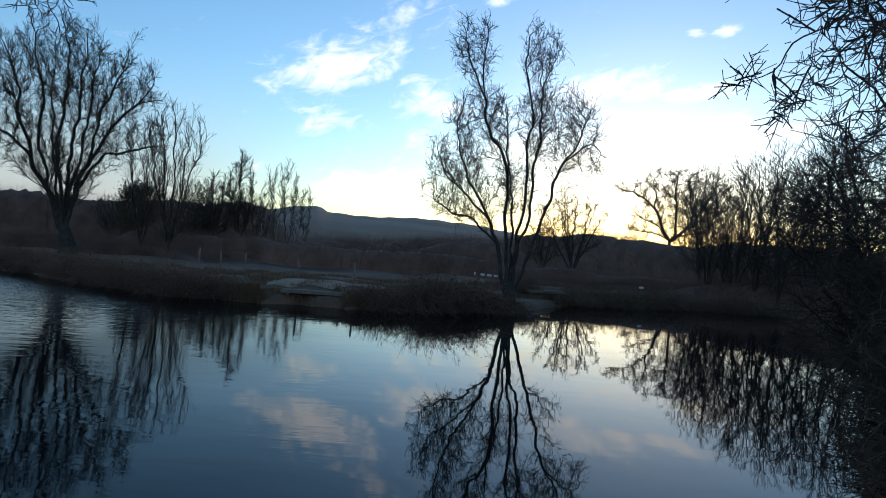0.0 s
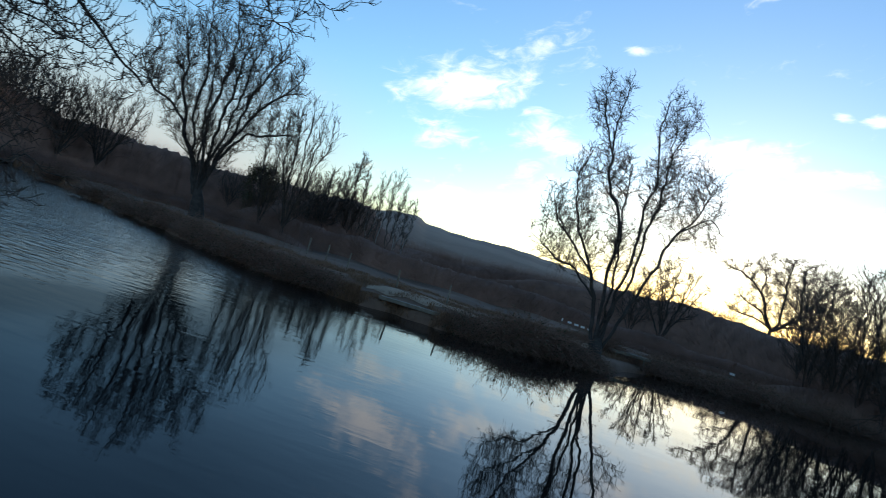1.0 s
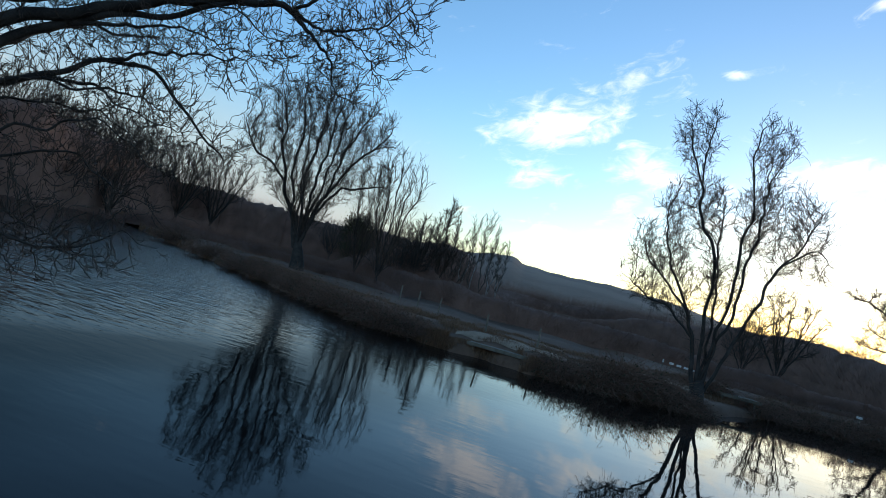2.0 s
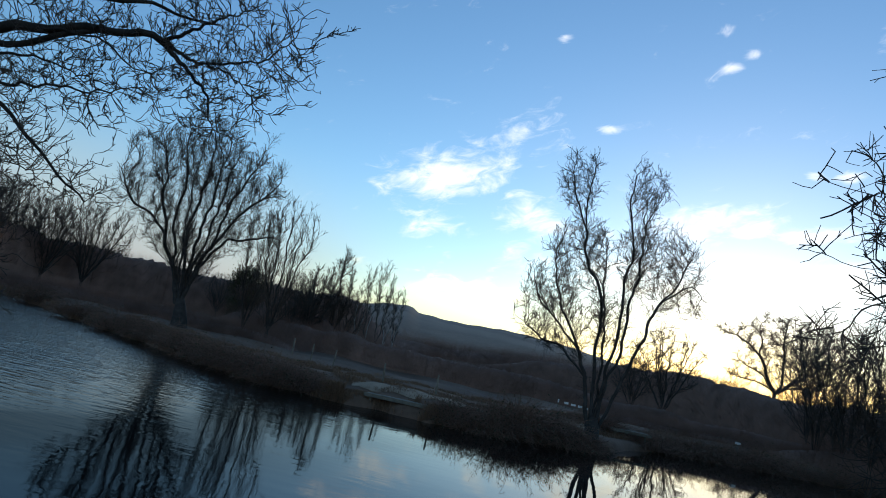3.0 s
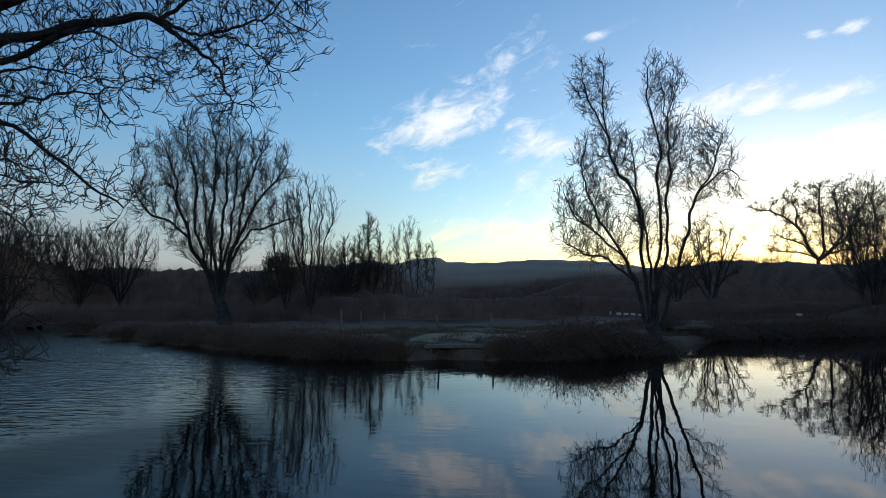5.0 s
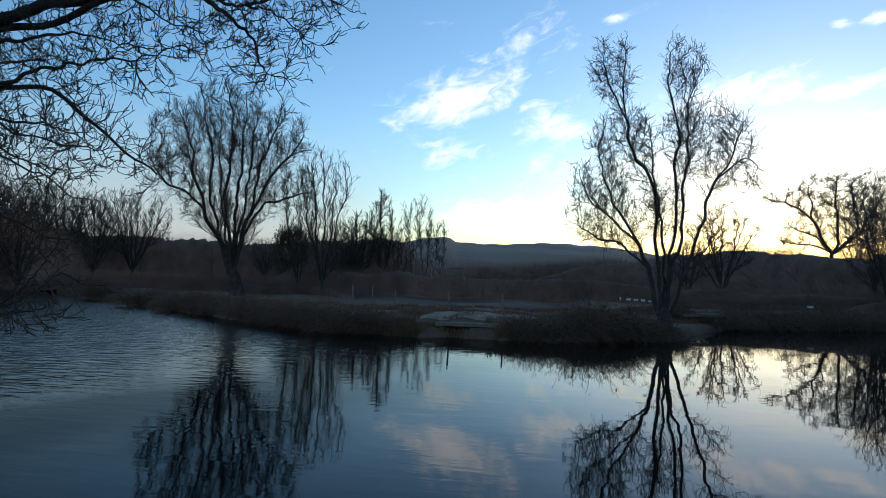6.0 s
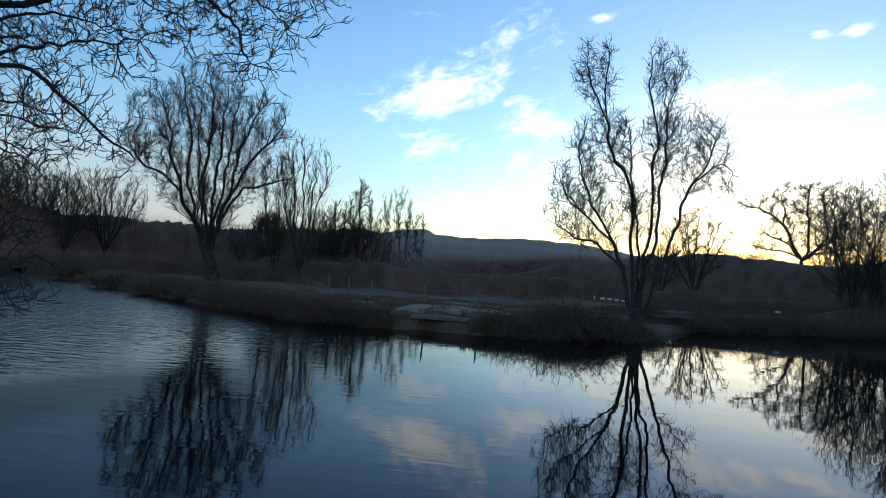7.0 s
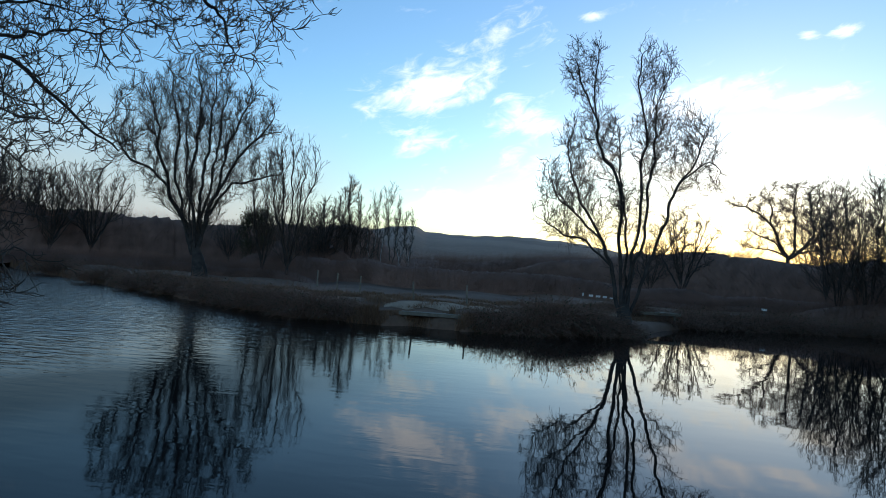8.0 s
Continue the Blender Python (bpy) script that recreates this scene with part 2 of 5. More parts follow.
def tubes(pts, rad, sides):
    """Vertices and quads of tapered tubes: pts (m, n, 3), rad (m, n)."""
    m, n, _ = pts.shape
    tan = np.gradient(pts, axis=1)
    tan /= np.linalg.norm(tan, axis=-1, keepdims=True) + 1e-9
    ref = np.where(np.abs(tan[:, :1, 2:]) > 0.8, np.array([1.0, 0, 0]), np.array([0, 0, 1.0]))
    side = np.cross(tan, np.broadcast_to(ref, tan.shape))
    side /= np.linalg.norm(side, axis=-1, keepdims=True) + 1e-9
    other = np.cross(tan, side)
    a = np.arange(sides) * 2 * np.pi / sides
    ring = side[:, :, None] * np.cos(a)[:, None] + other[:, :, None] * np.sin(a)[:, None]
    v = (pts[:, :, None] + ring * rad[:, :, None, None]).reshape(-1, 3)
    i = np.arange(m * n * sides).reshape(m, n, sides)
    nxt = np.roll(i, -1, axis=2)
    q = np.stack([i[:, :-1], nxt[:, :-1], nxt[:, 1:], i[:, 1:]], -1).reshape(-1, 4)
    return v, q


def joined(sets):
    vs, qs, k = [], [], 0
    for v, q in sets:
        vs.append(v)
        qs.append(q + k)
        k += len(v)
    return np.concatenate(vs), np.concatenate(qs)


def stem(rng, base, top, bulge=(0, 0, 0), r0=0.15, r1=0.03, n=16, wiggle=0.02, rough=0.6, via=()):
    """One main stem as points and radii: from base (by way of via) to top, bowed by bulge, with small kinks."""
    s = np.linspace(0, 1, n)[:, None]
    base, top, bulge = (np.array(p, float) for p in (base, top, bulge))
    bend = np.array([base, *via, top], float)
    far = np.r_[0, np.cumsum(np.linalg.norm(np.diff(bend, axis=0), axis=1))]
    dense_s = np.linspace(0, far[-1], 20 * n)
    line = np.stack([np.interp(dense_s, far, bend[:, i]) for i in range(3)], -1)
    if via:
        soft_w = np.hanning(2 * n + 3)
        padded = np.concatenate([np.repeat(line[:1], n + 1, 0), line, np.repeat(line[-1:], n + 1, 0)])
        line = np.stack([np.convolve(padded[:, i], soft_w / soft_w.sum(), "valid") for i in range(3)], -1)
    p = line[np.round(s[:, 0] * (len(line) - 1)).astype(int)] + bulge * 4 * s * (1 - s)
    kink = np.zeros((n, 3))
    for f, a in ((1.1, 1.0), (2.6, 0.55), (5.2, 0.36), (8.3, 0.2 * rough)):
        ph = rng.uniform(0, 6.283, 3)
        kink += a * (np.sin(2 * np.pi * f * s + ph) - np.sin(ph)) * rng.uniform(0.6, 1.2, 3)
    kink *= np.linalg.norm(top - base) * wiggle * np.minimum(1, 3 * s)
    return p + kink, r0 + (r1 - r0) * s[:, 0] ** 0.8


def children(rng, pts, rad, count, span=(0.25, 1.0), angle=(30, 60), length=(0.5, 1.5), shrink=0.5, n=8, wiggle=0.12, lift=0.0,
             thick=0.55, tip=0.004, fan=None, end=0.5, keep=0.6):
    """Branches that leave the parents at random places: pts (m, n, 3). lift bends them up (or, below 0, down)."""
    m, k, _ = pts.shape
    seg = np.linalg.norm(np.diff(pts, axis=1), axis=-1).sum(1)
    which = rng.choice(m, size=count, p=seg / seg.sum())
    f = rng.uniform(*span, size=count)
    x = f * (k - 1)
    i = np.minimum(x.astype(int), k - 2)
    w = (x - i)[:, None]
    start = pts[which, i] * (1 - w) + pts[which, i + 1] * w
    r0 = np.maximum((rad[which, i] * (1 - w[:, 0]) + rad[which, i + 1] * w[:, 0]) * thick, tip * 1.2)
    tan = pts[which, i + 1] - pts[which, i]
    tan /= np.linalg.norm(tan, axis=1, keepdims=True) + 1e-9
    side = rng.normal(size=(count, 3))
    if fan is not None:
        side = side * np.array(fan)
    side -= (side * tan).sum(1, keepdims=True) * tan
    side /= np.linalg.norm(side, axis=1, keepdims=True) + 1e-9
    a = np.radians(rng.uniform(*angle, size=count))[:, None]
    d = tan * np.cos(a) + side * np.sin(a)
    full = rng.uniform(*length, size=count) * (1 - shrink * f)
    step = (full / (n - 1))[:, None]
    out_pts = np.empty((count, n, 3))
    out_pts[:, 0] = start
    curl = np.zeros((count, 3))
    for j in range(1, n):
        curl = keep * curl + rng.normal(size=(count, 3)) * wiggle
        d = d + curl
        d[:, 2] += lift * (1.0 / n)
        d /= np.linalg.norm(d, axis=1, keepdims=True) + 1e-9
        out_pts[:, j] = out_pts[:, j - 1] + d * step
    t = np.linspace(0, 1, n)[None]
    out_rad = r0[:, None] * (1 - t) + np.maximum(r0[:, None] * (1 - end) * 0.4, tip) * t
    return out_pts, out_rad


def bare_tree(name, at, stems, layers, seed, label, category="tree", group="", turn=0.0, bark=None, sides=(8, 5, 4, 3), trunk=None, twig=None, split=False, fill=None):
    """A leafless tree: main stems, then layers of branches; the last two layers are the crown of twigs."""
    rng = np.random.default_rng(seed)
    thing = empty(name, at, turn, label, category, group)
    bark = bark or BARK
    if trunk is not None:
        p, r = stem(rng, *trunk[:2], r0=trunk[2], r1=trunk[3], n=10, wiggle=0.012)
        r[0] *= 1.35
        mesh_object("trunk", *tubes(p[None], r[None], 10), bark, thing)
    grown, leafy = [], []
    for s in stems:
        s = dict(s)
        leafy.append(not s.pop("bare", False))
        if len(s["base"]) == 2:  # (stem, share of its length) to grow from
            p = grown[s["base"][0]][0]
            k = s["base"][1] * (len(p) - 1)
            i = min(int(k), len(p) - 2)
            s = dict(s, base=tuple(p[i] + (k - i) * (p[i + 1] - p[i])))
        grown.append(stem(rng, **s))
    for p, r in grown:
        mesh_object("stem", *tubes(p[None], r[None], sides[0]), bark, thing)
    pts, rad = np.array([g[0] for g, k in zip(grown, leafy) if k]), np.array([g[1] for g, k in zip(grown, leafy) if k])
    level, limbs, twigs = [(pts, rad)], [], []
    if fill:  # crooked twigs that fork to fill the room round the outer stems
        m, k, _ = pts.shape
        which, f = rng.integers(0, m, fill["goals"]), rng.uniform(*fill["span"], fill["goals"])
        free = pts[which, (f * (k - 1)).astype(int)] + rng.normal(size=(fill["goals"], 3)) * fill["spread"]
        nodes, par = [], []
        for line in pts:
            for j, p in enumerate(line):
                par.append(len(nodes) - 1 if j else -1)
                nodes.append(p)
        root = len(nodes)
        allp, allpar = colonise(rng, nodes, par, free, fill["step"], 2.0, 1.4 * fill["step"], up=0.02, jitter=fill["jitter"], steep=fill["steep"])
        allpar[:root] = -1
        grown_c = [(p, np.minimum(r, fill["most"])) for p, r in chains_of(allp, allpar, fill["tip"], 2.4) if len(p) > 1]
        twigs += tube_sets(grown_c)
        even = [(p, r) for p, r in grown_c if len(p) > 2]
        level[0] = (np.array([[[np.interp(x, np.arange(len(p)), p[:, c]) for c in range(3)] for x in np.linspace(0, len(p) - 1, 6)] for p, _ in even]),
                    np.array([np.interp(np.linspace(0, len(r) - 1, 6), np.arange(len(r)), r) for _, r in even]))
    for i, spec in enumerate(layers):
        spec = dict(spec)
        src = level[spec.pop("of", -1)]
        made = children(rng, src[0], src[1], **spec)
        level.append(made)
        (limbs if i == 0 and not fill else twigs).append(tubes(*made, sides[min(i + 1, len(sides) - 1)]))
    if split and not fill:
        for p, r in zip(*level[1]):
            mesh_object("limb", *tubes(p[None], r[None], sides[1]), bark, thing)
    else:
        twigs = limbs + twigs
    tagged(mesh_object("crown", *joined(twigs), twig or TWIG, thing, "leafless crown of fine twigs"), kind="stuff")
    return thing


def polar(yaw, d, z=0.0):
    """A place from its bearing to the left in degrees and its distance."""
    return (-0.45 - d * math.sin(radians(yaw)), d * math.cos(radians(yaw)) - 0.1, z)


# ---- ground, one sheet with the pond's basin, and the water ----
SHORE = [(-60, 62), (-44, 47), (-35, 41), (-26, 34.5), (-19.5, 30.5), (-15, 27.2), (-10.4, 24.4), (-7, 23.9), (-3.7, 23.9), (-0.6, 24.8), (2.7, 26.4),
         (5.2, 30.6), (7.5, 33.6), (11, 35.2), (15, 36.0), (19, 36.2), (22, 34), (22.5, 27), (18, 20), (12.6, 13.4), (8.2, 10.2), (6.3, 7.6), (4.6, 5.0), (3.4, 2.6),
         (0, 1.3), (-4, 1.6), (-6.8, 3.8), (-9, 5.2), (-14, 5), (-40, 14), (-78, 34), (-80, 52)]
SHORE_A = np.array(SHORE, float)


def shore_distance(x, y):
    """Metres from the waterline: above 0 on land, below 0 on the pond."""
    p = np.stack([np.asarray(x, float), np.asarray(y, float)], -1)
    best, inside = np.full(p.shape[:-1], 1e9), np.zeros(p.shape[:-1], bool)
    for a, b in zip(SHORE_A, np.roll(SHORE_A, -1, axis=0)):
        e = b - a
        t = np.clip(((p - a) @ e) / (e @ e), 0, 1)
        best = np.minimum(best, np.linalg.norm(p - a - t[..., None] * e, axis=-1))
        hit = (a[1] > p[..., 1]) != (b[1] > p[..., 1])
        xs = a[0] + (p[..., 1] - a[1]) * e[0] / (e[1] if e[1] else 1e-9)
        inside ^= hit & (p[..., 0] < xs)
    return np.where(inside, -best, best)


def smooth01(v):
    v = np.clip(v, 0, 1)
    return v * v * (3 - 2 * v)


def ground_height(x, y):
    x, y = np.asarray(x, float), np.asarray(y, float)
    sd = shore_distance(x, y)
    sd = sd + 0.22 * np.sin(x * 1.7 + np.sin(y * 1.1)) + 0.15 * np.sin(x * 4.1 - y * 2.3)
    low = smooth01((x - 4.2) / 3.0) * smooth01((y - 20) / 8)
    bank = -0.9 + (1.3 - 0.2 * low) * smooth01((sd + 0.7) / 1.2) + (0.35 - 0.1 * low) * smooth01((sd - 0.4) / (3.0 + 4 * low))
    bumps = 0.07 * np.sin(x * 0.9 + 1.3 * np.sin(y * 0.45)) + 0.05 * np.sin(y * 1.3 + x * 0.4)
    r, yaw = np.hypot(x, y), np.degrees(np.arctan2(-x, y))
    crest = 44 + 6.0 * smooth01((yaw - 10.3) / 1.0) + 1.2 * np.sin(yaw * 0.7) + 0.5 * np.sin(yaw * 2.9) - 19 * smooth01((yaw - 12) / 9) - 14 * smooth01((yaw - 24) / 20) - 15 * smooth01((-yaw - 1.5) / 7) - 14 * smooth01((-yaw - 12) / 25)
    hill = crest * smooth01((r - 160) / 740) - 60 * smooth01((r - 960) / 1500)
    front = smooth01((np.cos(np.radians(yaw)) + 0.2) / 0.5)
    return bank + bumps * smooth01(sd / 2) + hill * front


def build_ground():
    ang = np.radians(np.concatenate([np.arange(-70, 70, 0.5), np.arange(70, 290, 4.0)]))
    rad = np.concatenate([np.arange(0.6, 60, 0.3), 60 * 1.06 ** np.arange(0, 76)])
    a, r = np.meshgrid(ang, rad)
    x, y = r * np.sin(a), r * np.cos(a)
    z = ground_height(x, y)
    v = np.stack([x, y, z], -1).reshape(-1, 3)
    v = np.concatenate([v, [[0, 0, float(ground_height(0.0, 0.0))]]])
    n, m = a.shape
    i = np.arange(n * m).reshape(n, m)
    j = np.roll(i, -1, axis=1)
    q = np.stack([i[:-1], i[1:], j[1:], j[:-1]], -1).reshape(-1, 4)
    centre = len(v) - 1
    cap = np.array([[centre, i[0, k], i[0, (k + 1) % m], i[0, (k + 2) % m]] for k in range(0, m - 1, 2)])
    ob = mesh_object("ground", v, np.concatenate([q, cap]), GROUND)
    tagged(ob, "rough winter grass and earth banks rising to a far hill", "ground", kind="structure")


build_ground()
wx, wy = np.meshgrid(np.linspace(-95, 35, 40), np.linspace(-4, 75, 30))
wi = np.arange(wx.size).reshape(wx.shape)
tagged(mesh_object("water", np.stack([wx, wy, 0 * wx], -1).reshape(-1, 3), np.stack([wi[:-1, :-1], wi[:-1, 1:], wi[1:, 1:], wi[1:, :-1]], -1).reshape(-1, 4), WATER),
       "still dark pond water mirroring sky and trees", "water", kind="structure")


# ---- trees ----
def on_ground(x, y, sink=0.05):
    return (x, y, float(ground_height(x, y)) - sink)


def colonise(rng, pos, parent, goals, step, reach, kill, rounds=120, up=0.05, jitter=0.3, steep=1.0):
    """Grows branches from the nodes pos (with their parents) towards the free goals until each is reached.
    steep: how far below a goal, for its distance aside, the branch to it leaves its parent."""

    def cost(nodes):
        d = goals[:, None] - nodes[None]
        aside = np.hypot(d[..., 0], d[..., 1])
        return np.sqrt(aside ** 2 + (d[..., 2] - steep * aside) ** 2)

    pos, parent = [np.array(pos, float)], [np.array(parent, int)]
    allp, made = pos[0], np.zeros(len(pos[0]), int)
    gap = cost(allp)
    near_i, near_d = gap.argmin(1), gap.min(1)
    for _ in range(rounds):
        live = (near_d < reach) & (made[near_i] < 4)
        if not live.any():
            break
        way = goals[live] - allp[near_i[live]]
        way /= np.linalg.norm(way, axis=1, keepdims=True) + 1e-9
        pull = np.zeros((len(allp), 3))
        np.add.at(pull, near_i[live], way)
        at = np.unique(near_i[live])
        d = pull[at]
        d /= np.linalg.norm(d, axis=1, keepdims=True) + 1e-9
        d = d + rng.normal(size=d.shape) * jitter
        d[:, 2] += up
        fresh = allp[at] + d / (np.linalg.norm(d, axis=1, keepdims=True) + 1e-9) * step
        made[at] += 1
        gap = cost(fresh)
        k = gap.argmin(1)
        g = gap[np.arange(len(goals)), k]
        closer = g < near_d
        near_i = np.where(closer, k + len(allp), near_i)
        near_d = np.minimum(near_d, g)
        pos.append(fresh)
        parent.append(at)
        allp, made = np.concatenate([allp, fresh]), np.concatenate([made, np.zeros(len(fresh), int)])
        keep = np.minimum(np.linalg.norm(goals - allp[near_i], axis=1), near_d) > kill
        goals, near_i, near_d = goals[keep], near_i[keep], near_d[keep]
        if not len(goals):
            break
    return allp, np.concatenate(parent)


def chains_of(pos, parent, tip, power):
    """Splits a grown tree into unforked chains of points, with radii that add up from the tips."""
    n = len(pos)
    area = np.zeros(n)
    best, best_a = np.full(n, -1), np.zeros(n)
    for i in range(n - 1, -1, -1):
        area[i] = max(area[i], tip ** power)
        p = parent[i]
        if p >= 0:
            area[p] += area[i]
            if area[i] > best_a[p]:
                best[p], best_a[p] = i, area[i]
    rad = area ** (1 / power)
    out = []
    for i in range(n):
        p = parent[i]
        if p >= 0 and best[p] == i:
            continue
        run, rr = ([pos[p]], [min(rad[p], rad[i] * 1.15)]) if p >= 0 else ([], [])
        j = i
        while j >= 0:
            run.append(pos[j])
            rr.append(rad[j])
            j = best[j]
        if len(run) > 1:
            line = np.array(run)
            line[1:-1] = 0.5 * line[1:-1] + 0.25 * (line[:-2] + line[2:])
            out.append((line, np.array(rr)))
    return out


def tube_sets(chains):
    """Tubes for chains of any length, rounder where they are thick."""
    sets, by = [], {}
    for p, r in chains:
        by.setdefault((len(p), 7 if r[0] > 0.05 else 5 if r[0] > 0.018 else 3), []).append((p, r))
    for (_, sides), group in sorted(by.items()):
        sets.append(tubes(np.array([g[0] for g in group]), np.array([g[1] for g in group]), sides))
    return sets


def crowned_tree(name, at, turn, trunk, limbs, crown, goals, step, tip, layers, seed, label, kill=1.3, up=0.05, jitter=0.3, power=2.25, limb_r=0.03, hollow=0.35, depth=1.0, steep=1.0, wave=0.014, group="", bark=None, spread=0.0, trunk_r=0.0):
    """A leafless tree: a trunk, limbs as (where it starts: limb and share, or None for the trunk; points across and up), and a crown that
    grows from them to fill the rounded masses crown: (across, up, half width, half height). Heights are over the water."""
    rng = np.random.default_rng(seed)
    thing = empty(name, at, turn, label, "tree", group)
    bark = bark or BARK
    lift = at[2]
    lines, pos, parent, node_of = [], [], [], []
    tl = np.array([(u, 0.0, z - lift) for u, z in trunk])
    for i, (start, pts) in enumerate(limbs):
        way = rng.uniform(-0.13, 0.13) * depth
        if start is None:
            root_p, root_n = tl[-1] + np.array([0.5 * pts[0][0], rng.uniform(-0.2, 0.2), -0.7]) * spread, None
        else:
            k = int(start[1] * (len(lines[start[0]]) - 1))
            root_p, root_n = lines[start[0]][k], node_of[start[0]][k]
        first = np.array([root_p])
        reach_u = np.array([(u, 0, z - lift) for u, z in pts], float)
        run = np.cumsum(np.r_[np.linalg.norm(reach_u[0] - first[0]), np.linalg.norm(np.diff(reach_u, axis=0), axis=1)])
        reach_u[:, 1] = first[0][1] + way * run
        key = np.concatenate([first, reach_u])
        far = np.r_[0, run]
        m = max(3, int(run[-1] / step))
        s = np.linspace(0, run[-1], m + 1)
        line = np.stack([np.interp(s, far, key[:, c]) for c in range(3)], -1)
        sw = np.linspace(0, 1, m + 1)[:, None]
        for freq, amp in ((1.3, 0.5), (3.1, 0.45), (6.4, 0.4), (11.0, 0.25)):
            ph = rng.uniform(0, 6.283, 3)
            line += amp * wave * run[-1] * (np.sin(6.283 * freq * sw + ph) - np.sin(ph)) * np.minimum(1, 4 * sw)
        line[1:] += rng.normal(size=(m, 3)) * step * 0.2
        nodes = []
        for j, p in enumerate(line):
            if j == 0 and root_n is not None:
                nodes.append(root_n)
                continue
            parent.append(nodes[-1] if nodes else -1)
            nodes.append(len(pos))
            pos.append(p)
        lines.append(line)
        node_of.append(nodes)
    share = np.array([c[2] * c[3] * max(c[2], 0.5) for c in crown])
    which = rng.choice(len(crown), size=goals, p=share / share.sum())
    ball = rng.normal(size=(goals, 3))
    ball *= (rng.uniform(hollow ** 3, 1, goals) ** (1 / 3) / np.linalg.norm(ball, axis=1))[:, None]
    c = np.array(crown)[which]
    free = np.stack([c[:, 0] + ball[:, 0] * c[:, 2], ball[:, 1] * c[:, 2] * depth, c[:, 1] - lift + ball[:, 2] * c[:, 3]], -1)
    pos, parent = colonise(rng, pos, parent, free, step, 9.0, kill * step, up=up, jitter=jitter, steep=steep)
    chains = chains_of(pos, parent, tip, power)
    tr = math.sqrt(sum(r[0] ** 2 for p, r in chains if np.linalg.norm(p[0] - tl[-1]) < 2 * step + spread)) * 0.95
    tr = max(tr, trunk_r)
    tp = np.stack([np.interp(np.linspace(0, 1, 9), np.linspace(0, 1, len(tl)), tl[:, k]) for k in range(3)], -1)
    mesh_object("trunk", *tubes(tp[None], (tr * np.linspace(1.35, 0.6, 9))[None], 12), bark, thing)
    thin = []
    for p, r in chains:
        if r[0] > limb_r and len(p) > 3:
            mesh_object("limb", *joined(tube_sets([(p, r)])), bark, thing)
        else:
            thin.append((p, r))
    sets = tube_sets(thin)
    even = [(p, r) for p, r in chains if len(p) > 2]
    src_p = np.array([[[np.interp(x, np.arange(len(p)), p[:, k]) for k in range(3)] for x in np.linspace(0, len(p) - 1, 6)] for p, _ in even])
    src_r = np.array([np.interp(np.linspace(0, len(r) - 1, 6), np.arange(len(r)), r) for _, r in even])
    level = [(src_p, np.minimum(src_r, 2.0 * tip))]
    for spec in layers:
        spec = dict(spec)
        made = children(rng, *level[spec.pop("of", -1)], **spec)
        level.append(made)
        sets.append(tubes(*made, 3))
    tagged(mesh_object("crown", *joined(sets), TWIG, thing, "leafless crown of fine twigs"), kind="stuff")
    return thing


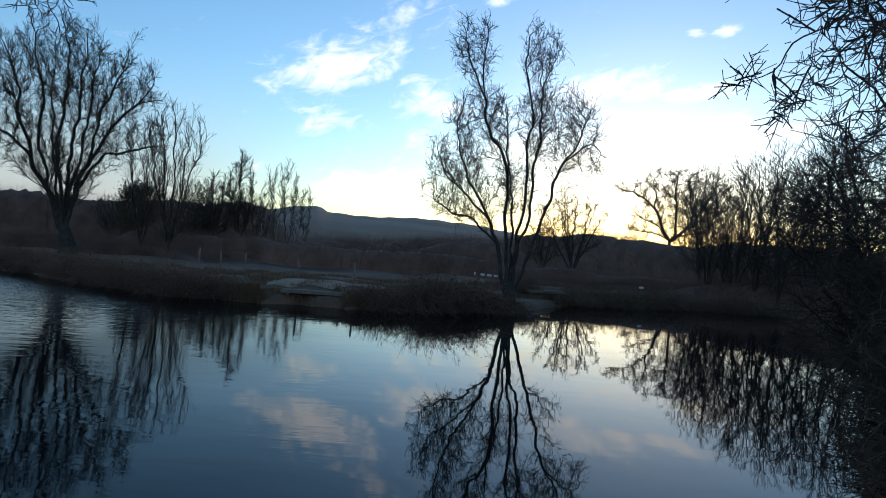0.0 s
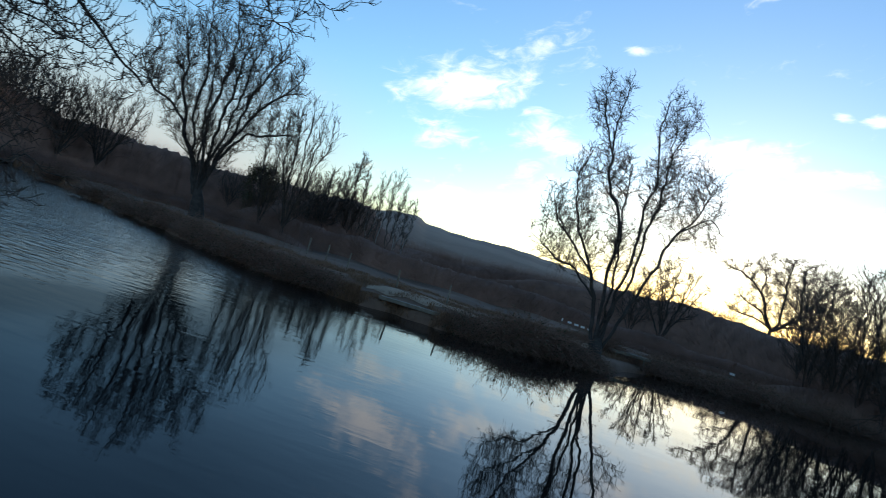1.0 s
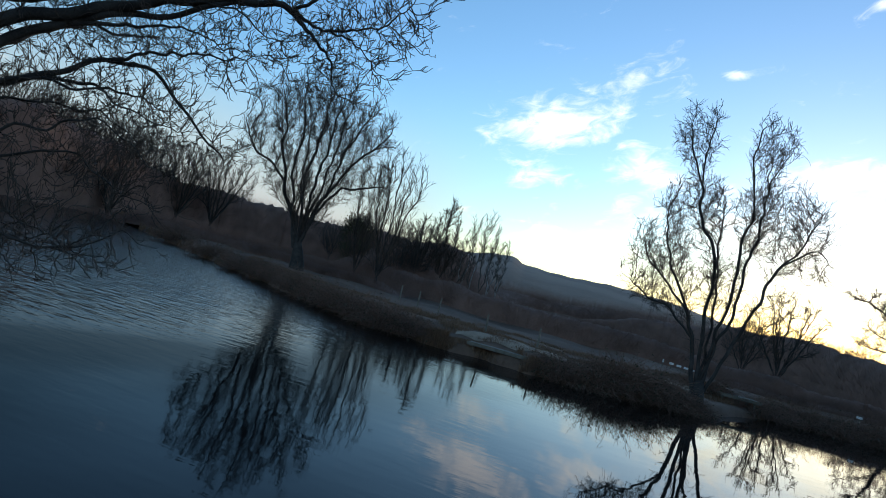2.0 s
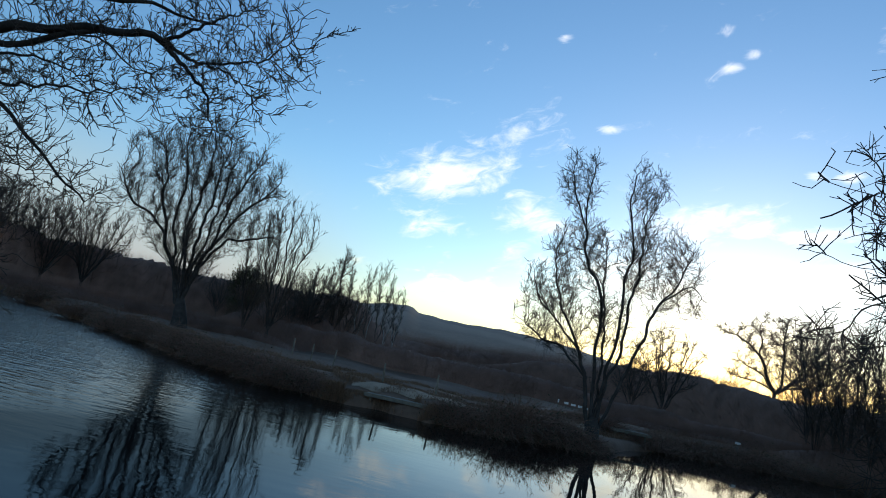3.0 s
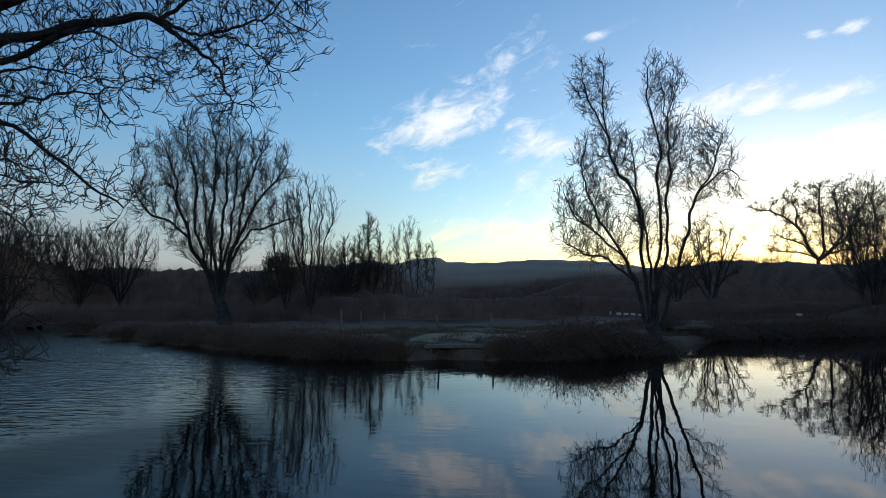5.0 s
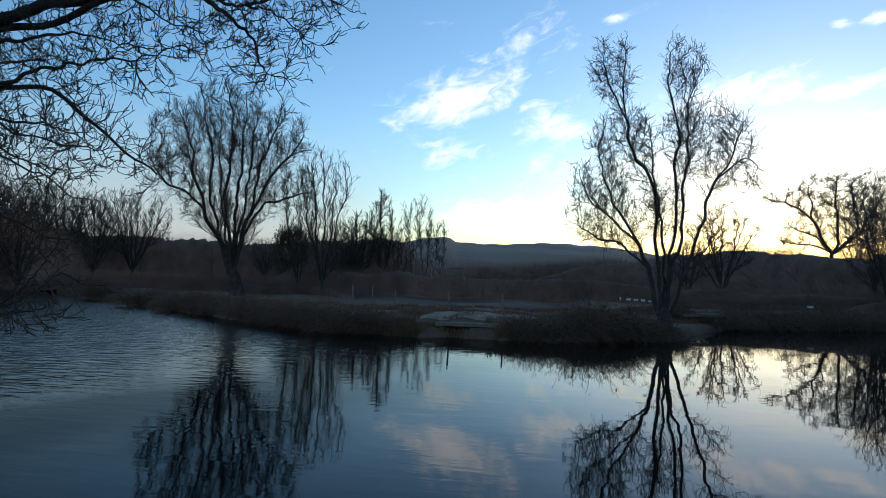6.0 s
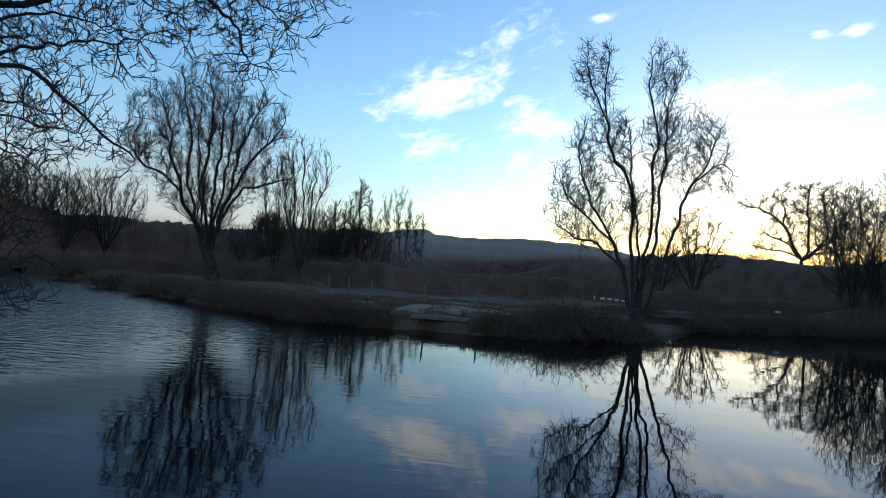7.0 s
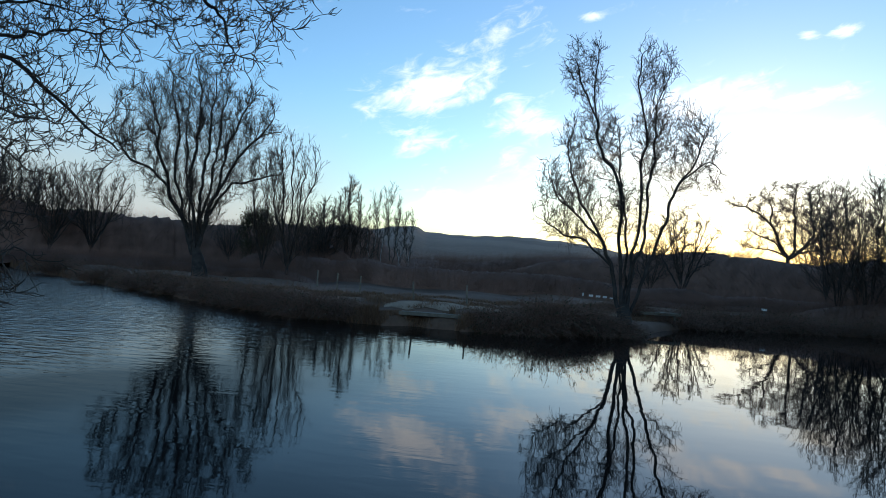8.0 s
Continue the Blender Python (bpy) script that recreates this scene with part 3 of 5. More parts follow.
def main_willow():
    x, y = 3.1, 27.6
    limbs = [
        (None, ((-0.3, 3.4), (-0.5, 6.1), (-0.8, 7.1), (-1.1, 7.5), (-1.5, 8.3), (-1.7, 9.4), (-2.1, 10.3), (-2.4, 11.5), (-2.5, 12.5))),
        ((0, 0.72), ((-1.7, 10.4), (-1.6, 11.5), (-1.5, 12.7))),
        (None, ((-0.1, 3.7), (-0.2, 5.1), (-0.4, 6.6), (-0.6, 8.3), (-0.7, 9.1))),
        (None, ((0.2, 3.0), (0.4, 4.2), (0.5, 7.1), (0.6, 8.5), (0.4, 9.7), (0.2, 11.0), (0.1, 12.3))),
        (None, ((0.3, 2.9), (0.7, 4.0), (0.9, 6.8), (0.9, 10.0), (0.7, 11.4), (0.6, 12.3))),
        ((4, 0.78), ((1.2, 10.7), (1.5, 11.4))),
        (None, ((0.8, 2.8), (1.4, 4.6), (1.7, 5.8), (1.9, 6.3), (2.4, 7.0), (2.7, 7.9), (3.0, 8.9))),
        ((6, 0.68), ((3.0, 7.4), (3.5, 7.1))),
        (None, ((-0.7, 2.9), (-1.4, 4.4), (-2.2, 5.8), (-2.5, 6.7), (-2.8, 8.1))),
        ((8, 0.42), ((-2.4, 5.3), (-3.0, 5.7), (-3.4, 6.4), (-3.6, 7.6))),
        ((8, 0.25), ((-1.8, 4.0), (-2.7, 4.1), (-3.7, 4.8))),
    ]
    crown = [(-2.3, 11.7, 1.15, 1.35), (0.7, 11.4, 1.05, 1.4), (-1.7, 8.4, 1.5, 1.7), (1.2, 8.4, 1.5, 1.9), (-2.6, 6.0, 1.5, 1.8), (2.8, 7.4, 1.0, 1.9), (-0.3, 5.6, 1.4, 1.4), (-2.2, 4.3, 1.6, 0.6), (1.6, 4.2, 1.0, 0.7)]
    layers = [
        dict(count=5200, span=(0.1, 1.0), angle=(20, 60), length=(0.25, 0.65), shrink=0.2, n=7, wiggle=0.2, keep=0.2, lift=0.5, thick=0.75, tip=0.0066),
        dict(count=6500, span=(0.2, 1.0), angle=(20, 55), length=(0.12, 0.4), shrink=0.2, n=5, wiggle=0.18, keep=0.2, lift=0.2, thick=0.8, tip=0.0056),
        dict(of=0, count=420, span=(0.5, 1.0), angle=(60, 120), length=(0.5, 1.2), shrink=0.2, n=8, wiggle=0.12, keep=0.3, lift=-2.2, thick=0.6, tip=0.005),
    ]
    crowned_tree("willow_tree", on_ground(x, y), -8, ((0, 0.2), (0.02, 0.8), (0.0, 1.3)), limbs, crown, 2900, 0.17, 0.0075, layers, 11,
                 "tall leafless many-stemmed willow on the far bank", kill=1.6, up=0.06, jitter=0.45, power=2.25, hollow=0.0, steep=0.9, wave=0.008, spread=0.6, trunk_r=0.3)


main_willow()


def left_tree():
    x, y, _ = polar(30.3, 46.5)
    limbs = [
        (None, ((-0.7, 4.4), (-1.7, 5.9), (-2.1, 7.7), (-2.7, 9.6), (-2.9, 11.3), (-3.4, 12.6), (-4.0, 14.0))),
        ((0, 0.4), ((-3.3, 8.0), (-4.3, 8.2), (-5.0, 9.3), (-5.6, 10.2))),
        (None, ((-0.6, 4.6), (-1.1, 7.0), (-1.4, 9.0), (-1.3, 10.9), (-1.8, 12.8), (-2.1, 15.1))),
        (None, ((-0.1, 4.8), (-0.4, 7.1), (-0.3, 9.5), (-0.1, 11.5), (-0.4, 13.8), (-0.7, 15.7))),
        (None, ((0.1, 5.2), (0.4, 7.6), (0.6, 10.0), (0.6, 12.3), (0.6, 15.1))),
        (None, ((0.4, 5.2), (1.0, 6.8), (1.2, 8.4), (1.7, 10.1), (2.4, 11.8), (2.8, 13.4), (3.3, 15.3))),
        (None, ((0.5, 4.8), (1.2, 5.9), (1.9, 7.2), (3.0, 7.3), (4.1, 7.9), (5.3, 8.3))),
        ((5, 0.35), ((2.5, 9.2), (3.8, 10.7), (4.7, 12.1))),
        (None, ((-0.4, 4.6), (-0.8, 6.5), (-0.9, 9.0), (-1.0, 12.5))),
        (None, ((0.4, 4.9), (0.7, 7.0), (1.2, 11.0), (1.6, 14.0))),
    ]
    crown = [(-2.9, 11.3, 3.0, 3.6), (-0.4, 12.3, 3.3, 3.9), (2.5, 11.3, 3.1, 3.6), (-0.2, 7.2, 3.6, 2.4), (3.7, 8.6, 2.2, 1.9), (-4.3, 9.0, 2.0, 2.1)]
    layers = [
        dict(count=6500, span=(0.1, 1.0), angle=(20, 60), length=(0.4, 1.0), shrink=0.2, n=6, wiggle=0.16, keep=0.2, lift=0.5, thick=0.7, tip=0.0095),
        dict(count=7500, span=(0.2, 1.0), angle=(20, 55), length=(0.2, 0.6), shrink=0.2, n=4, wiggle=0.15, keep=0.2, lift=0.3, thick=0.75, tip=0.0075),
    ]
    crowned_tree("willow_tree", on_ground(x, y), 30, ((0.5, 0.3), (0.4, 1.2), (0.25, 2.0), (0.1, 2.6)), limbs, crown, 2500, 0.34, 0.0145, layers, 23,
                 "wide leafless many-stemmed tree with a dense rounded crown", kill=1.5, up=0.08, jitter=0.36, power=2.15, limb_r=0.055, hollow=0.15, steep=0.95, wave=0.012, spread=0.6, trunk_r=0.45)


left_tree()


def oak():
    x, y, _ = polar(-19.9, 100)
    limbs = [
        (None, ((-0.5, 6.8), (-1.5, 8.3), (-2.9, 9.1), (-5.1, 10.2))), (None, ((-0.6, 7.0), (-1.2, 8.3), (-2.1, 10.1), (-2.7, 11.5), (-2.3, 13.1), (-2.9, 15.1))),
        ((1, 0.55), ((-4.1, 12.7), (-5.6, 13.5), (-7.8, 14.0))), (None, ((0.6, 7.0), (0.7, 10.7), (0.3, 13.9), (0.7, 16.6))), (None, ((0.9, 7.0), (2.2, 8.3), (3.8, 9.3), (5.4, 10.8))),
        (None, ((1.9, 7.3), (4.2, 7.7), (6.4, 8.7))), ((4, 0.3), ((3.0, 9.6), (2.7, 12.3), (2.3, 15.8))), (None, ((-1.9, 7.2), (-4.0, 7.6), (-6.0, 7.6))), ((4, 0.7), ((5.0, 12.5), (6.0, 14.5))),
    ]
    crown = [(-0.3, 13.4, 6.0, 4.2), (-5.6, 14.3, 3.2, 1.5), (3.2, 13.0, 5.4, 4.3), (-2.8, 8.6, 4.4, 2.0), (4.8, 8.8, 4.0, 2.0)]
    layers = [
        dict(count=3600, span=(0.2, 1.0), angle=(30, 75), length=(0.5, 1.2), shrink=0.2, n=5, wiggle=0.2, lift=0.05, thick=0.6, tip=0.016),
        dict(count=3600, span=(0.3, 1.0), angle=(25, 65), length=(0.3, 0.8), shrink=0.2, n=4, wiggle=0.18, lift=0.1, thick=0.7, tip=0.014),
    ]
    crowned_tree("oak_tree", on_ground(x, y), -20, ((0, 0.0), (0, 3.0), (0, 6.2)), limbs, crown, 1150, 0.48, 0.028, layers, 31,
                 "broad leafless oak with gnarled limbs against the sunset", kill=1.5, up=0.02, jitter=0.5, power=2.2, limb_r=0.09, hollow=0.2, depth=0.7, steep=0.45)


oak()


def fan_tree(name, at, h, half, stems, seed, label, goals, tip, step, steep=1.6, low=0.3, group="", turn=0.0, bark=None, point=0.0, jitter=0.28):
    """A leafless tree or tall bush with a fan of steep stems; point: how far the crown narrows upwards."""
    rng = np.random.default_rng(seed + 900)
    z0 = at[2]
    limbs = []
    for u in np.linspace(-0.8, 0.8, stems) if stems > 1 else (0.0,):
        u = half * (u + rng.uniform(-0.12, 0.12))
        top = h * (1 - (0.22 + 0.4 * point) * (u / half) ** 2) * rng.uniform(0.86, 0.97)
        limbs.append((None, ((0.3 * u, z0 + 0.3 * h), (0.72 * u, z0 + 0.62 * h), (u, z0 + top))))
    mid = (1 + low) / 2
    crown = [(0, z0 + h * mid, half * (1 - 0.35 * point), h * (1 - low) / 2), (0, z0 + h * (low + 0.2), half * 0.85, h * 0.2)]
    layers = [
        dict(count=int(goals * 2.2), span=(0.1, 1.0), angle=(15, 50), length=(0.03 * h, 0.08 * h), shrink=0.2, n=5, wiggle=0.12, keep=0.2, lift=0.4, thick=0.7, tip=tip * 0.75),
        dict(count=int(goals * 2.4), span=(0.2, 1.0), angle=(15, 50), length=(0.02 * h, 0.05 * h), shrink=0.2, n=4, wiggle=0.12, keep=0.2, lift=0.3, thick=0.75, tip=tip * 0.6),
    ]
    return crowned_tree(name, at, turn, ((0, z0 - 0.3), (0, z0 + 0.08 * h)), limbs, crown, goals, step, tip, layers, seed, label,
                        kill=1.4, up=0.12, jitter=jitter, power=2.3, limb_r=0.0045 * h, hollow=0.1, steep=steep, group=group, bark=bark)


fan_tree("ash_tree", on_ground(*polar(22.6, 46)[:2]), 11.4, 2.3, 5, 41, "slim leafless ash with steep forked stems", 420, 0.012, 0.3, steep=2.2, low=0.22, turn=22)
fan_tree("ash_tree", on_ground(*polar(24.7, 48)[:2]), 8.6, 1.6, 3, 43, "slim leafless ash with steep forked stems", 260, 0.012, 0.28, steep=2.0, low=0.25, turn=24)
fan_tree("alder_tree", on_ground(*polar(17.3, 60)[:2]), 9.8, 1.9, 3, 45, "narrow leafless alder rising from a thicket", 620, 0.014, 0.26, steep=0.9, low=0.3, turn=17, point=0.9)
fan_tree("alder_tree", on_ground(*polar(19.2, 59)[:2]), 7.6, 2.4, 4, 47, "bushy leafless alder rising from a thicket", 560, 0.014, 0.26, steep=0.9, low=0.3, turn=17, point=0.3)
for yaw_b, d_b, h_b, half_b, sd_b in ((13.4, 80, 12.8, 1.3, 51), (14.4, 81, 12.0, 1.2, 52), (15.3, 82, 11.4, 1.1, 53), (12.7, 79, 10.4, 1.2, 54), (11.9, 80, 9.2, 1.0, 55)):
    fan_tree("birch_tree", on_ground(*polar(yaw_b, d_b)[:2]), h_b, half_b, 2, sd_b, "thin leafless birch in a small group", 150, 0.015, 0.34, steep=1.3, low=0.3, group="birches", turn=13, bark=BIRCH, point=0.5)

# background rows, each kind grown once and then repeated
far_a = fan_tree("alder_tree", on_ground(*polar(37.8, 104)[:2]), 14.6, 6.0, 8, 61, "leafless hedgerow tree with many thin upright stems", 700, 0.022, 0.5, steep=1.7, low=0.25, group="far trees")
far_b = fan_tree("alder_tree", on_ground(*polar(40.6, 100)[:2]), 13.6, 4.8, 6, 62, "leafless hedgerow tree with many thin upright stems", 600, 0.022, 0.5, steep=1.9, low=0.25, group="far trees")
far_c = fan_tree("thorn_tree", on_ground(*polar(-12.0, 66)[:2]), 9.4, 3.8, 8, 63, "bushy leafless thorn behind the bank", 620, 0.016, 0.3, steep=0.6, low=0.25, group="far trees", jitter=0.45)
far_d = fan_tree("sallow_tree", on_ground(*polar(-25.4, 46)[:2]), 9.8, 3.2, 5, 64, "thin leafless sapling clump on the shaded bank", 470, 0.0112, 0.32, steep=1.1, low=0.2, group="far trees", jitter=0.36)
place_rng = random.Random(7)


def evergreen_bush(at, h, half, seed, label):
    """A rounded evergreen: short stems inside a mass of small leaves in lumps."""
    thing = fan_tree("holly_bush", at, h * 0.92, half * 0.9, 5, seed, label, 260, 0.015, 0.3, steep=0.8, low=0.1)
    rng = np.random.default_rng(seed)
    lumps = rng.normal(size=(34, 3))
    lumps *= (rng.uniform(0.3, 1, 34) ** 0.4 / np.linalg.norm(lumps, axis=1))[:, None]
    lumps = lumps * [half * 0.8, half * 0.8, h * 0.42] + [0, 0, h * 0.5]
    n = 9000
    c = lumps[rng.integers(0, 34, n)] + rng.normal(size=(n, 3)) * 0.15 * half
    u, w = rng.normal(size=(n, 3)), rng.normal(size=(n, 3))
    u /= np.linalg.norm(u, axis=1, keepdims=True)
    w = np.cross(u, w)
    w /= np.linalg.norm(w, axis=1, keepdims=True)
    k = rng.uniform(0.05, 0.1, n)[:, None]
    v = np.stack([c - u * k, c + w * k * 0.6, c + u * k, c - w * k * 0.6], 1).reshape(-1, 3)
    tagged(mesh_object("foliage", v, np.arange(4 * n).reshape(n, 4), EVERGREEN, thing, smooth=False), kind="stuff")


evergreen_bush(on_ground(*polar(25.4, 60)[:2]), 6.4, 2.0, 91, "rounded dark evergreen bush above the thicket")


def again(ob, yaw, d, size):
    x, y, _ = polar(yaw, d)
    c = copy_thing(ob, pose(*on_ground(x, y), 0, 0, place_rng.uniform(0, 360)))
    c.scale = (size, size, size * place_rng.uniform(0.93, 1.07))
    return c


for yaw_b, d_b, s_b in ((42.8, 103, 0.95), (44.6, 96, 0.95), (46.6, 92, 1.0), (48.6, 88, 1.0), (50.6, 86, 1.05), (53, 84, 1.05), (35.6, 118, 0.6), (33.8, 120, 0.5), (27.4, 112, 0.55), (45.6, 84, 0.85), (49.6, 80, 0.9)):
    again(far_a if place_rng.random() < 0.5 else far_b, yaw_b, d_b, s_b)
for yaw_b, d_b, s_b in ((-9.4, 70, 0.72), (-14.4, 92, 0.7), (-15.8, 96, 0.75), (-17.0, 100, 0.8), (19.6, 58, 0.7), (21.0, 56, 0.6), (16.2, 62, 0.62)):
    again(far_c, yaw_b, d_b, s_b)
for yaw_b, d_b, s_b in ((-21.4, 104, 1.5), (-22.6, 60, 1.1), (-23.4, 47, 0.95), (-24.5, 49, 0.9), (-27.9, 47, 0.95), (-26.9, 45, 1.0), (-28.6, 44, 1.05), (-30.3, 44, 1.0), (-32.0, 44, 1.1), (-33.6, 43, 1.1)):
    again(far_d, yaw_b, d_b, s_b)


def near_willow():
    """The tree whose crooked boughs hang over the water beside the camera."""
    x, y = -8.8, 3.4
    S = lambda base, top, bulge, r0, w=0.016, r1=0.012: dict(base=base, top=top, bulge=bulge, r0=r0, r1=r1, n=44, wiggle=w * 0.7, rough=2.2)
    B = (0, 0, 2.0)
    V = lambda base, via, top, r0, r1=0.006, w=0.014: dict(base=base, via=via, top=top, r0=r0, r1=r1, n=44, wiggle=w, rough=2.4)
    N = lambda *a: dict(V(*a), bare=True)
    stems = [
        V(B, ((1.1, 1.2, 4.1), (2.2, 2.2, 4.85), (3.2, 2.55, 5.15), (3.85, 2.75, 5.25)), (4.0, 2.9, 5.1), 0.13, 0.04, 0.008),
        V(B, ((1.2, 1.4, 3.9), (2.1, 2.35, 4.65), (2.45, 2.45, 4.75), (2.75, 2.5, 4.95)), (3.15, 2.6, 5.15), 0.1, 0.03, 0.009),
        V(B, ((1.1, 1.2, 4.3), (2.2, 2.15, 5.2), (3.15, 2.45, 5.5), (3.8, 2.6, 5.65)), (4.5, 2.9, 5.55), 0.115, 0.012, 0.009),
        V(B, ((1.0, 1.4, 3.3), (2.05, 2.5, 4.1), (2.35, 2.6, 4.0), (2.75, 2.85, 3.65)), (3.3, 3.15, 3.1), 0.08, 0.01, 0.013),
        V((0, 0.98), ((4.2, 3.0, 4.9), (4.4, 3.2, 4.7), (4.5, 3.25, 4.4)), (4.6, 3.3, 4.3), 0.036), V((0, 0.95), ((4.3, 3.0, 5.1), (4.65, 3.05, 5.05)), (5.0, 3.2, 4.8), 0.03),
        V((0, 0.97), ((4.15, 2.9, 5.35), (4.5, 2.85, 5.55)), (5.0, 2.85, 5.8), 0.03), V((5, 0.5), ((4.8, 3.1, 5.15), (5.1, 3.1, 5.25)), (5.45, 3.0, 5.55), 0.02),
        V((1, 0.6), ((2.5, 2.45, 4.65), (2.8, 2.6, 4.65)), (3.05, 2.75, 4.5), 0.035), V((3, 0.62), ((2.65, 2.6, 4.25), (3.0, 2.75, 4.35)), (3.65, 2.9, 4.55), 0.03),
        V((3, 0.5), ((1.95, 2.65, 3.75),), (2.5, 2.85, 3.55), 0.03), V((0, 0.72), ((3.4, 2.6, 4.95), (3.6, 2.75, 4.8)), (3.9, 2.9, 4.75), 0.025), V((2, 0.62), ((3.4, 2.5, 5.8), (3.9, 2.5, 6.0)), (4.6, 2.6, 6.05), 0.035),
        V((0.1, 0.2, 1.0), ((1.0, 0.9, 1.5), (1.8, 1.5, 1.6), (2.2, 1.65, 1.5), (2.6, 1.8, 1.6)), (3.1, 1.95, 2.0), 0.05, 0.006, 0.006), V((13, 0.5), ((1.7, 1.6, 1.85), (2.0, 1.6, 1.75)), (2.4, 1.75, 1.65), 0.018), N((13, 0.8), ((2.85, 1.85, 1.9),), (3.05, 1.9, 2.2), 0.012),
        N((13, 0.66), ((2.3, 1.75, 1.75),), (2.6, 1.85, 2.05), 0.012), N((13, 0.75), ((2.6, 1.8, 1.5),), (2.95, 1.9, 1.58), 0.01), N((13, 0.52), ((1.8, 1.5, 1.35),), (2.1, 1.6, 1.15), 0.012), N((17, 0.4), ((2.7, 1.85, 1.4),), (2.85, 1.9, 1.3), 0.006), N((14, 0.6), ((2.1, 1.65, 1.95),), (2.3, 1.7, 2.1), 0.008),
        # upper boughs out of view, some added so the water below mirrors darker
        S(B, (-0.5, 0.4, 9.0), (0.3, 0, 0), 0.2, 0.012), S(B, (1.6, -0.2, 8.4), (0.2, 0, 0.2), 0.15), S(B, (2.4, 0.9, 7.2), (0.0, 0.1, 0.3), 0.13), S((23, 0.6), (3.6, 2.0, 6.9), (0.1, 0.1, 0.2), 0.05), S(B, (-1.8, 2.6, 6.4), (0, 0, 0.6), 0.12), S(B, (0.4, 4.2, 5.0), (0, 0, 0.6), 0.08),
        V(B, ((1.2, 1.5, 2.8), (1.9, 2.2, 3.2)), (2.7, 2.4, 2.9), 0.04), V(B, ((1.0, 1.6, 2.4), (1.6, 2.3, 2.7)), (2.3, 2.8, 2.3), 0.04),
        V(B, ((1.3, 1.4, 3.2), (2.2, 2.1, 3.5)), (3.1, 2.3, 3.2), 0.045), V(B, ((1.0, 1.8, 3.2), (1.7, 2.4, 3.4)), (2.3, 2.7, 3.0), 0.035),
    ]
    layers = [
        dict(count=6500, span=(0.15, 1.0), angle=(20, 50), length=(0.1, 0.32), shrink=0.3, n=7, wiggle=0.13, keep=0.5, lift=0.4, thick=0.7, tip=0.0038),
        dict(count=6000, span=(0.2, 1.0), angle=(20, 50), length=(0.06, 0.18), shrink=0.3, n=5, wiggle=0.13, keep=0.5, lift=0.3, thick=0.75, tip=0.0034),
    ]
    bare_tree("contorted_willow", on_ground(x, y), stems, layers, 71, "leafless willow with crooked boughs overhanging the water", split=True,
              fill=dict(goals=8500, span=(0.34, 1.0), spread=(0.26, 0.26, 0.2), step=0.065, jitter=0.42, steep=0.3, tip=0.0044, most=0.028),
              trunk=((0, 0, -0.3), (0, 0, 2.4), 0.4, 0.3))


near_willow()


def near_thorn():
    """The dense thorn at the water's edge on the near bank."""
    x, y = 4.5, 5.1
    S = lambda top, bulge, r0, base=(0, 0, 0.1): dict(base=base, top=top, bulge=bulge, r0=r0, r1=0.006, n=18, wiggle=0.012, rough=1.5)
    stems = [
        S((-1.3, 0.3, 3.4), (-0.1, 0.1, 0.2), 0.045), S((-1.5, 0.5, 2.7), (0.0, 0.1, 0.4), 0.045), S((-0.8, 0.8, 3.8), (0, 0.2, 0), 0.05),
        S((-1.4, 0.2, 2.9), (0.1, 0, 0.4), 0.04), S((0.3, 1.0, 4.0), (0.2, 0, 0), 0.05), S((-0.6, -0.6, 3.8), (0.0, 0, 0), 0.05), S((-1.1, 1.0, 2.8), (0, 0.2, 0.5), 0.045),
        S((-1.1, -0.9, 3.2), (0, -0.2, 0.2), 0.045), S((-1.1, -0.7, 2.6), (0, 0, 0.5), 0.04), S((-0.8, 0.9, 2.0), (0, 0, 0.5), 0.04), S((-0.9, -0.3, 1.8), (0, 0, 0.5), 0.03),
        S((0.6, 0.2, 4.0), (0.2, 0, 0), 0.05), S((-0.8, 0.1, 3.4), (-0.2, 0, 0.2), 0.04), S((-0.9, -0.2, 2.4), (-0.1, 0, 0.3), 0.04), S((-0.5, 0.5, 1.4), (-0.1, 0, 0.3), 0.03), S((-1.0, -0.6, 1.2), (-0.1, 0, 0.4), 0.03), S((-0.7, 0.3, 0.8), (-0.1, 0, 0.4), 0.03),
        S((-0.2, 0.6, 3.0), (-0.2, 0, 0.2), 0.04), S((0.1, -0.5, 2.6), (-0.2, 0, 0.2), 0.04), S((0.2, 1.2, 2.4), (0, 0, 0.3), 0.04),
    ]
    layers = [
        dict(count=400, span=(0.08, 0.98), angle=(30, 80), length=(0.35, 1.0), shrink=0.4, n=9, wiggle=0.16, keep=0.4, lift=0.0, thick=0.42, tip=0.0045),
        dict(count=4200, span=(0.1, 1.0), angle=(35, 80), length=(0.18, 0.6), shrink=0.3, n=6, wiggle=0.16, keep=0.4, lift=0.05, thick=0.55, tip=0.0034),
        dict(count=8000, span=(0.1, 1.0), angle=(40, 85), length=(0.06, 0.26), shrink=0.2, n=4, wiggle=0.15, lift=0.0, thick=0.7, tip=0.0026),
    ]
    bare_tree("hawthorn", on_ground(x, y), stems, layers, 83, "dense leafless hawthorn leaning over the water", category="bush", sides=(7, 4, 3, 3), split=True)


near_thorn()


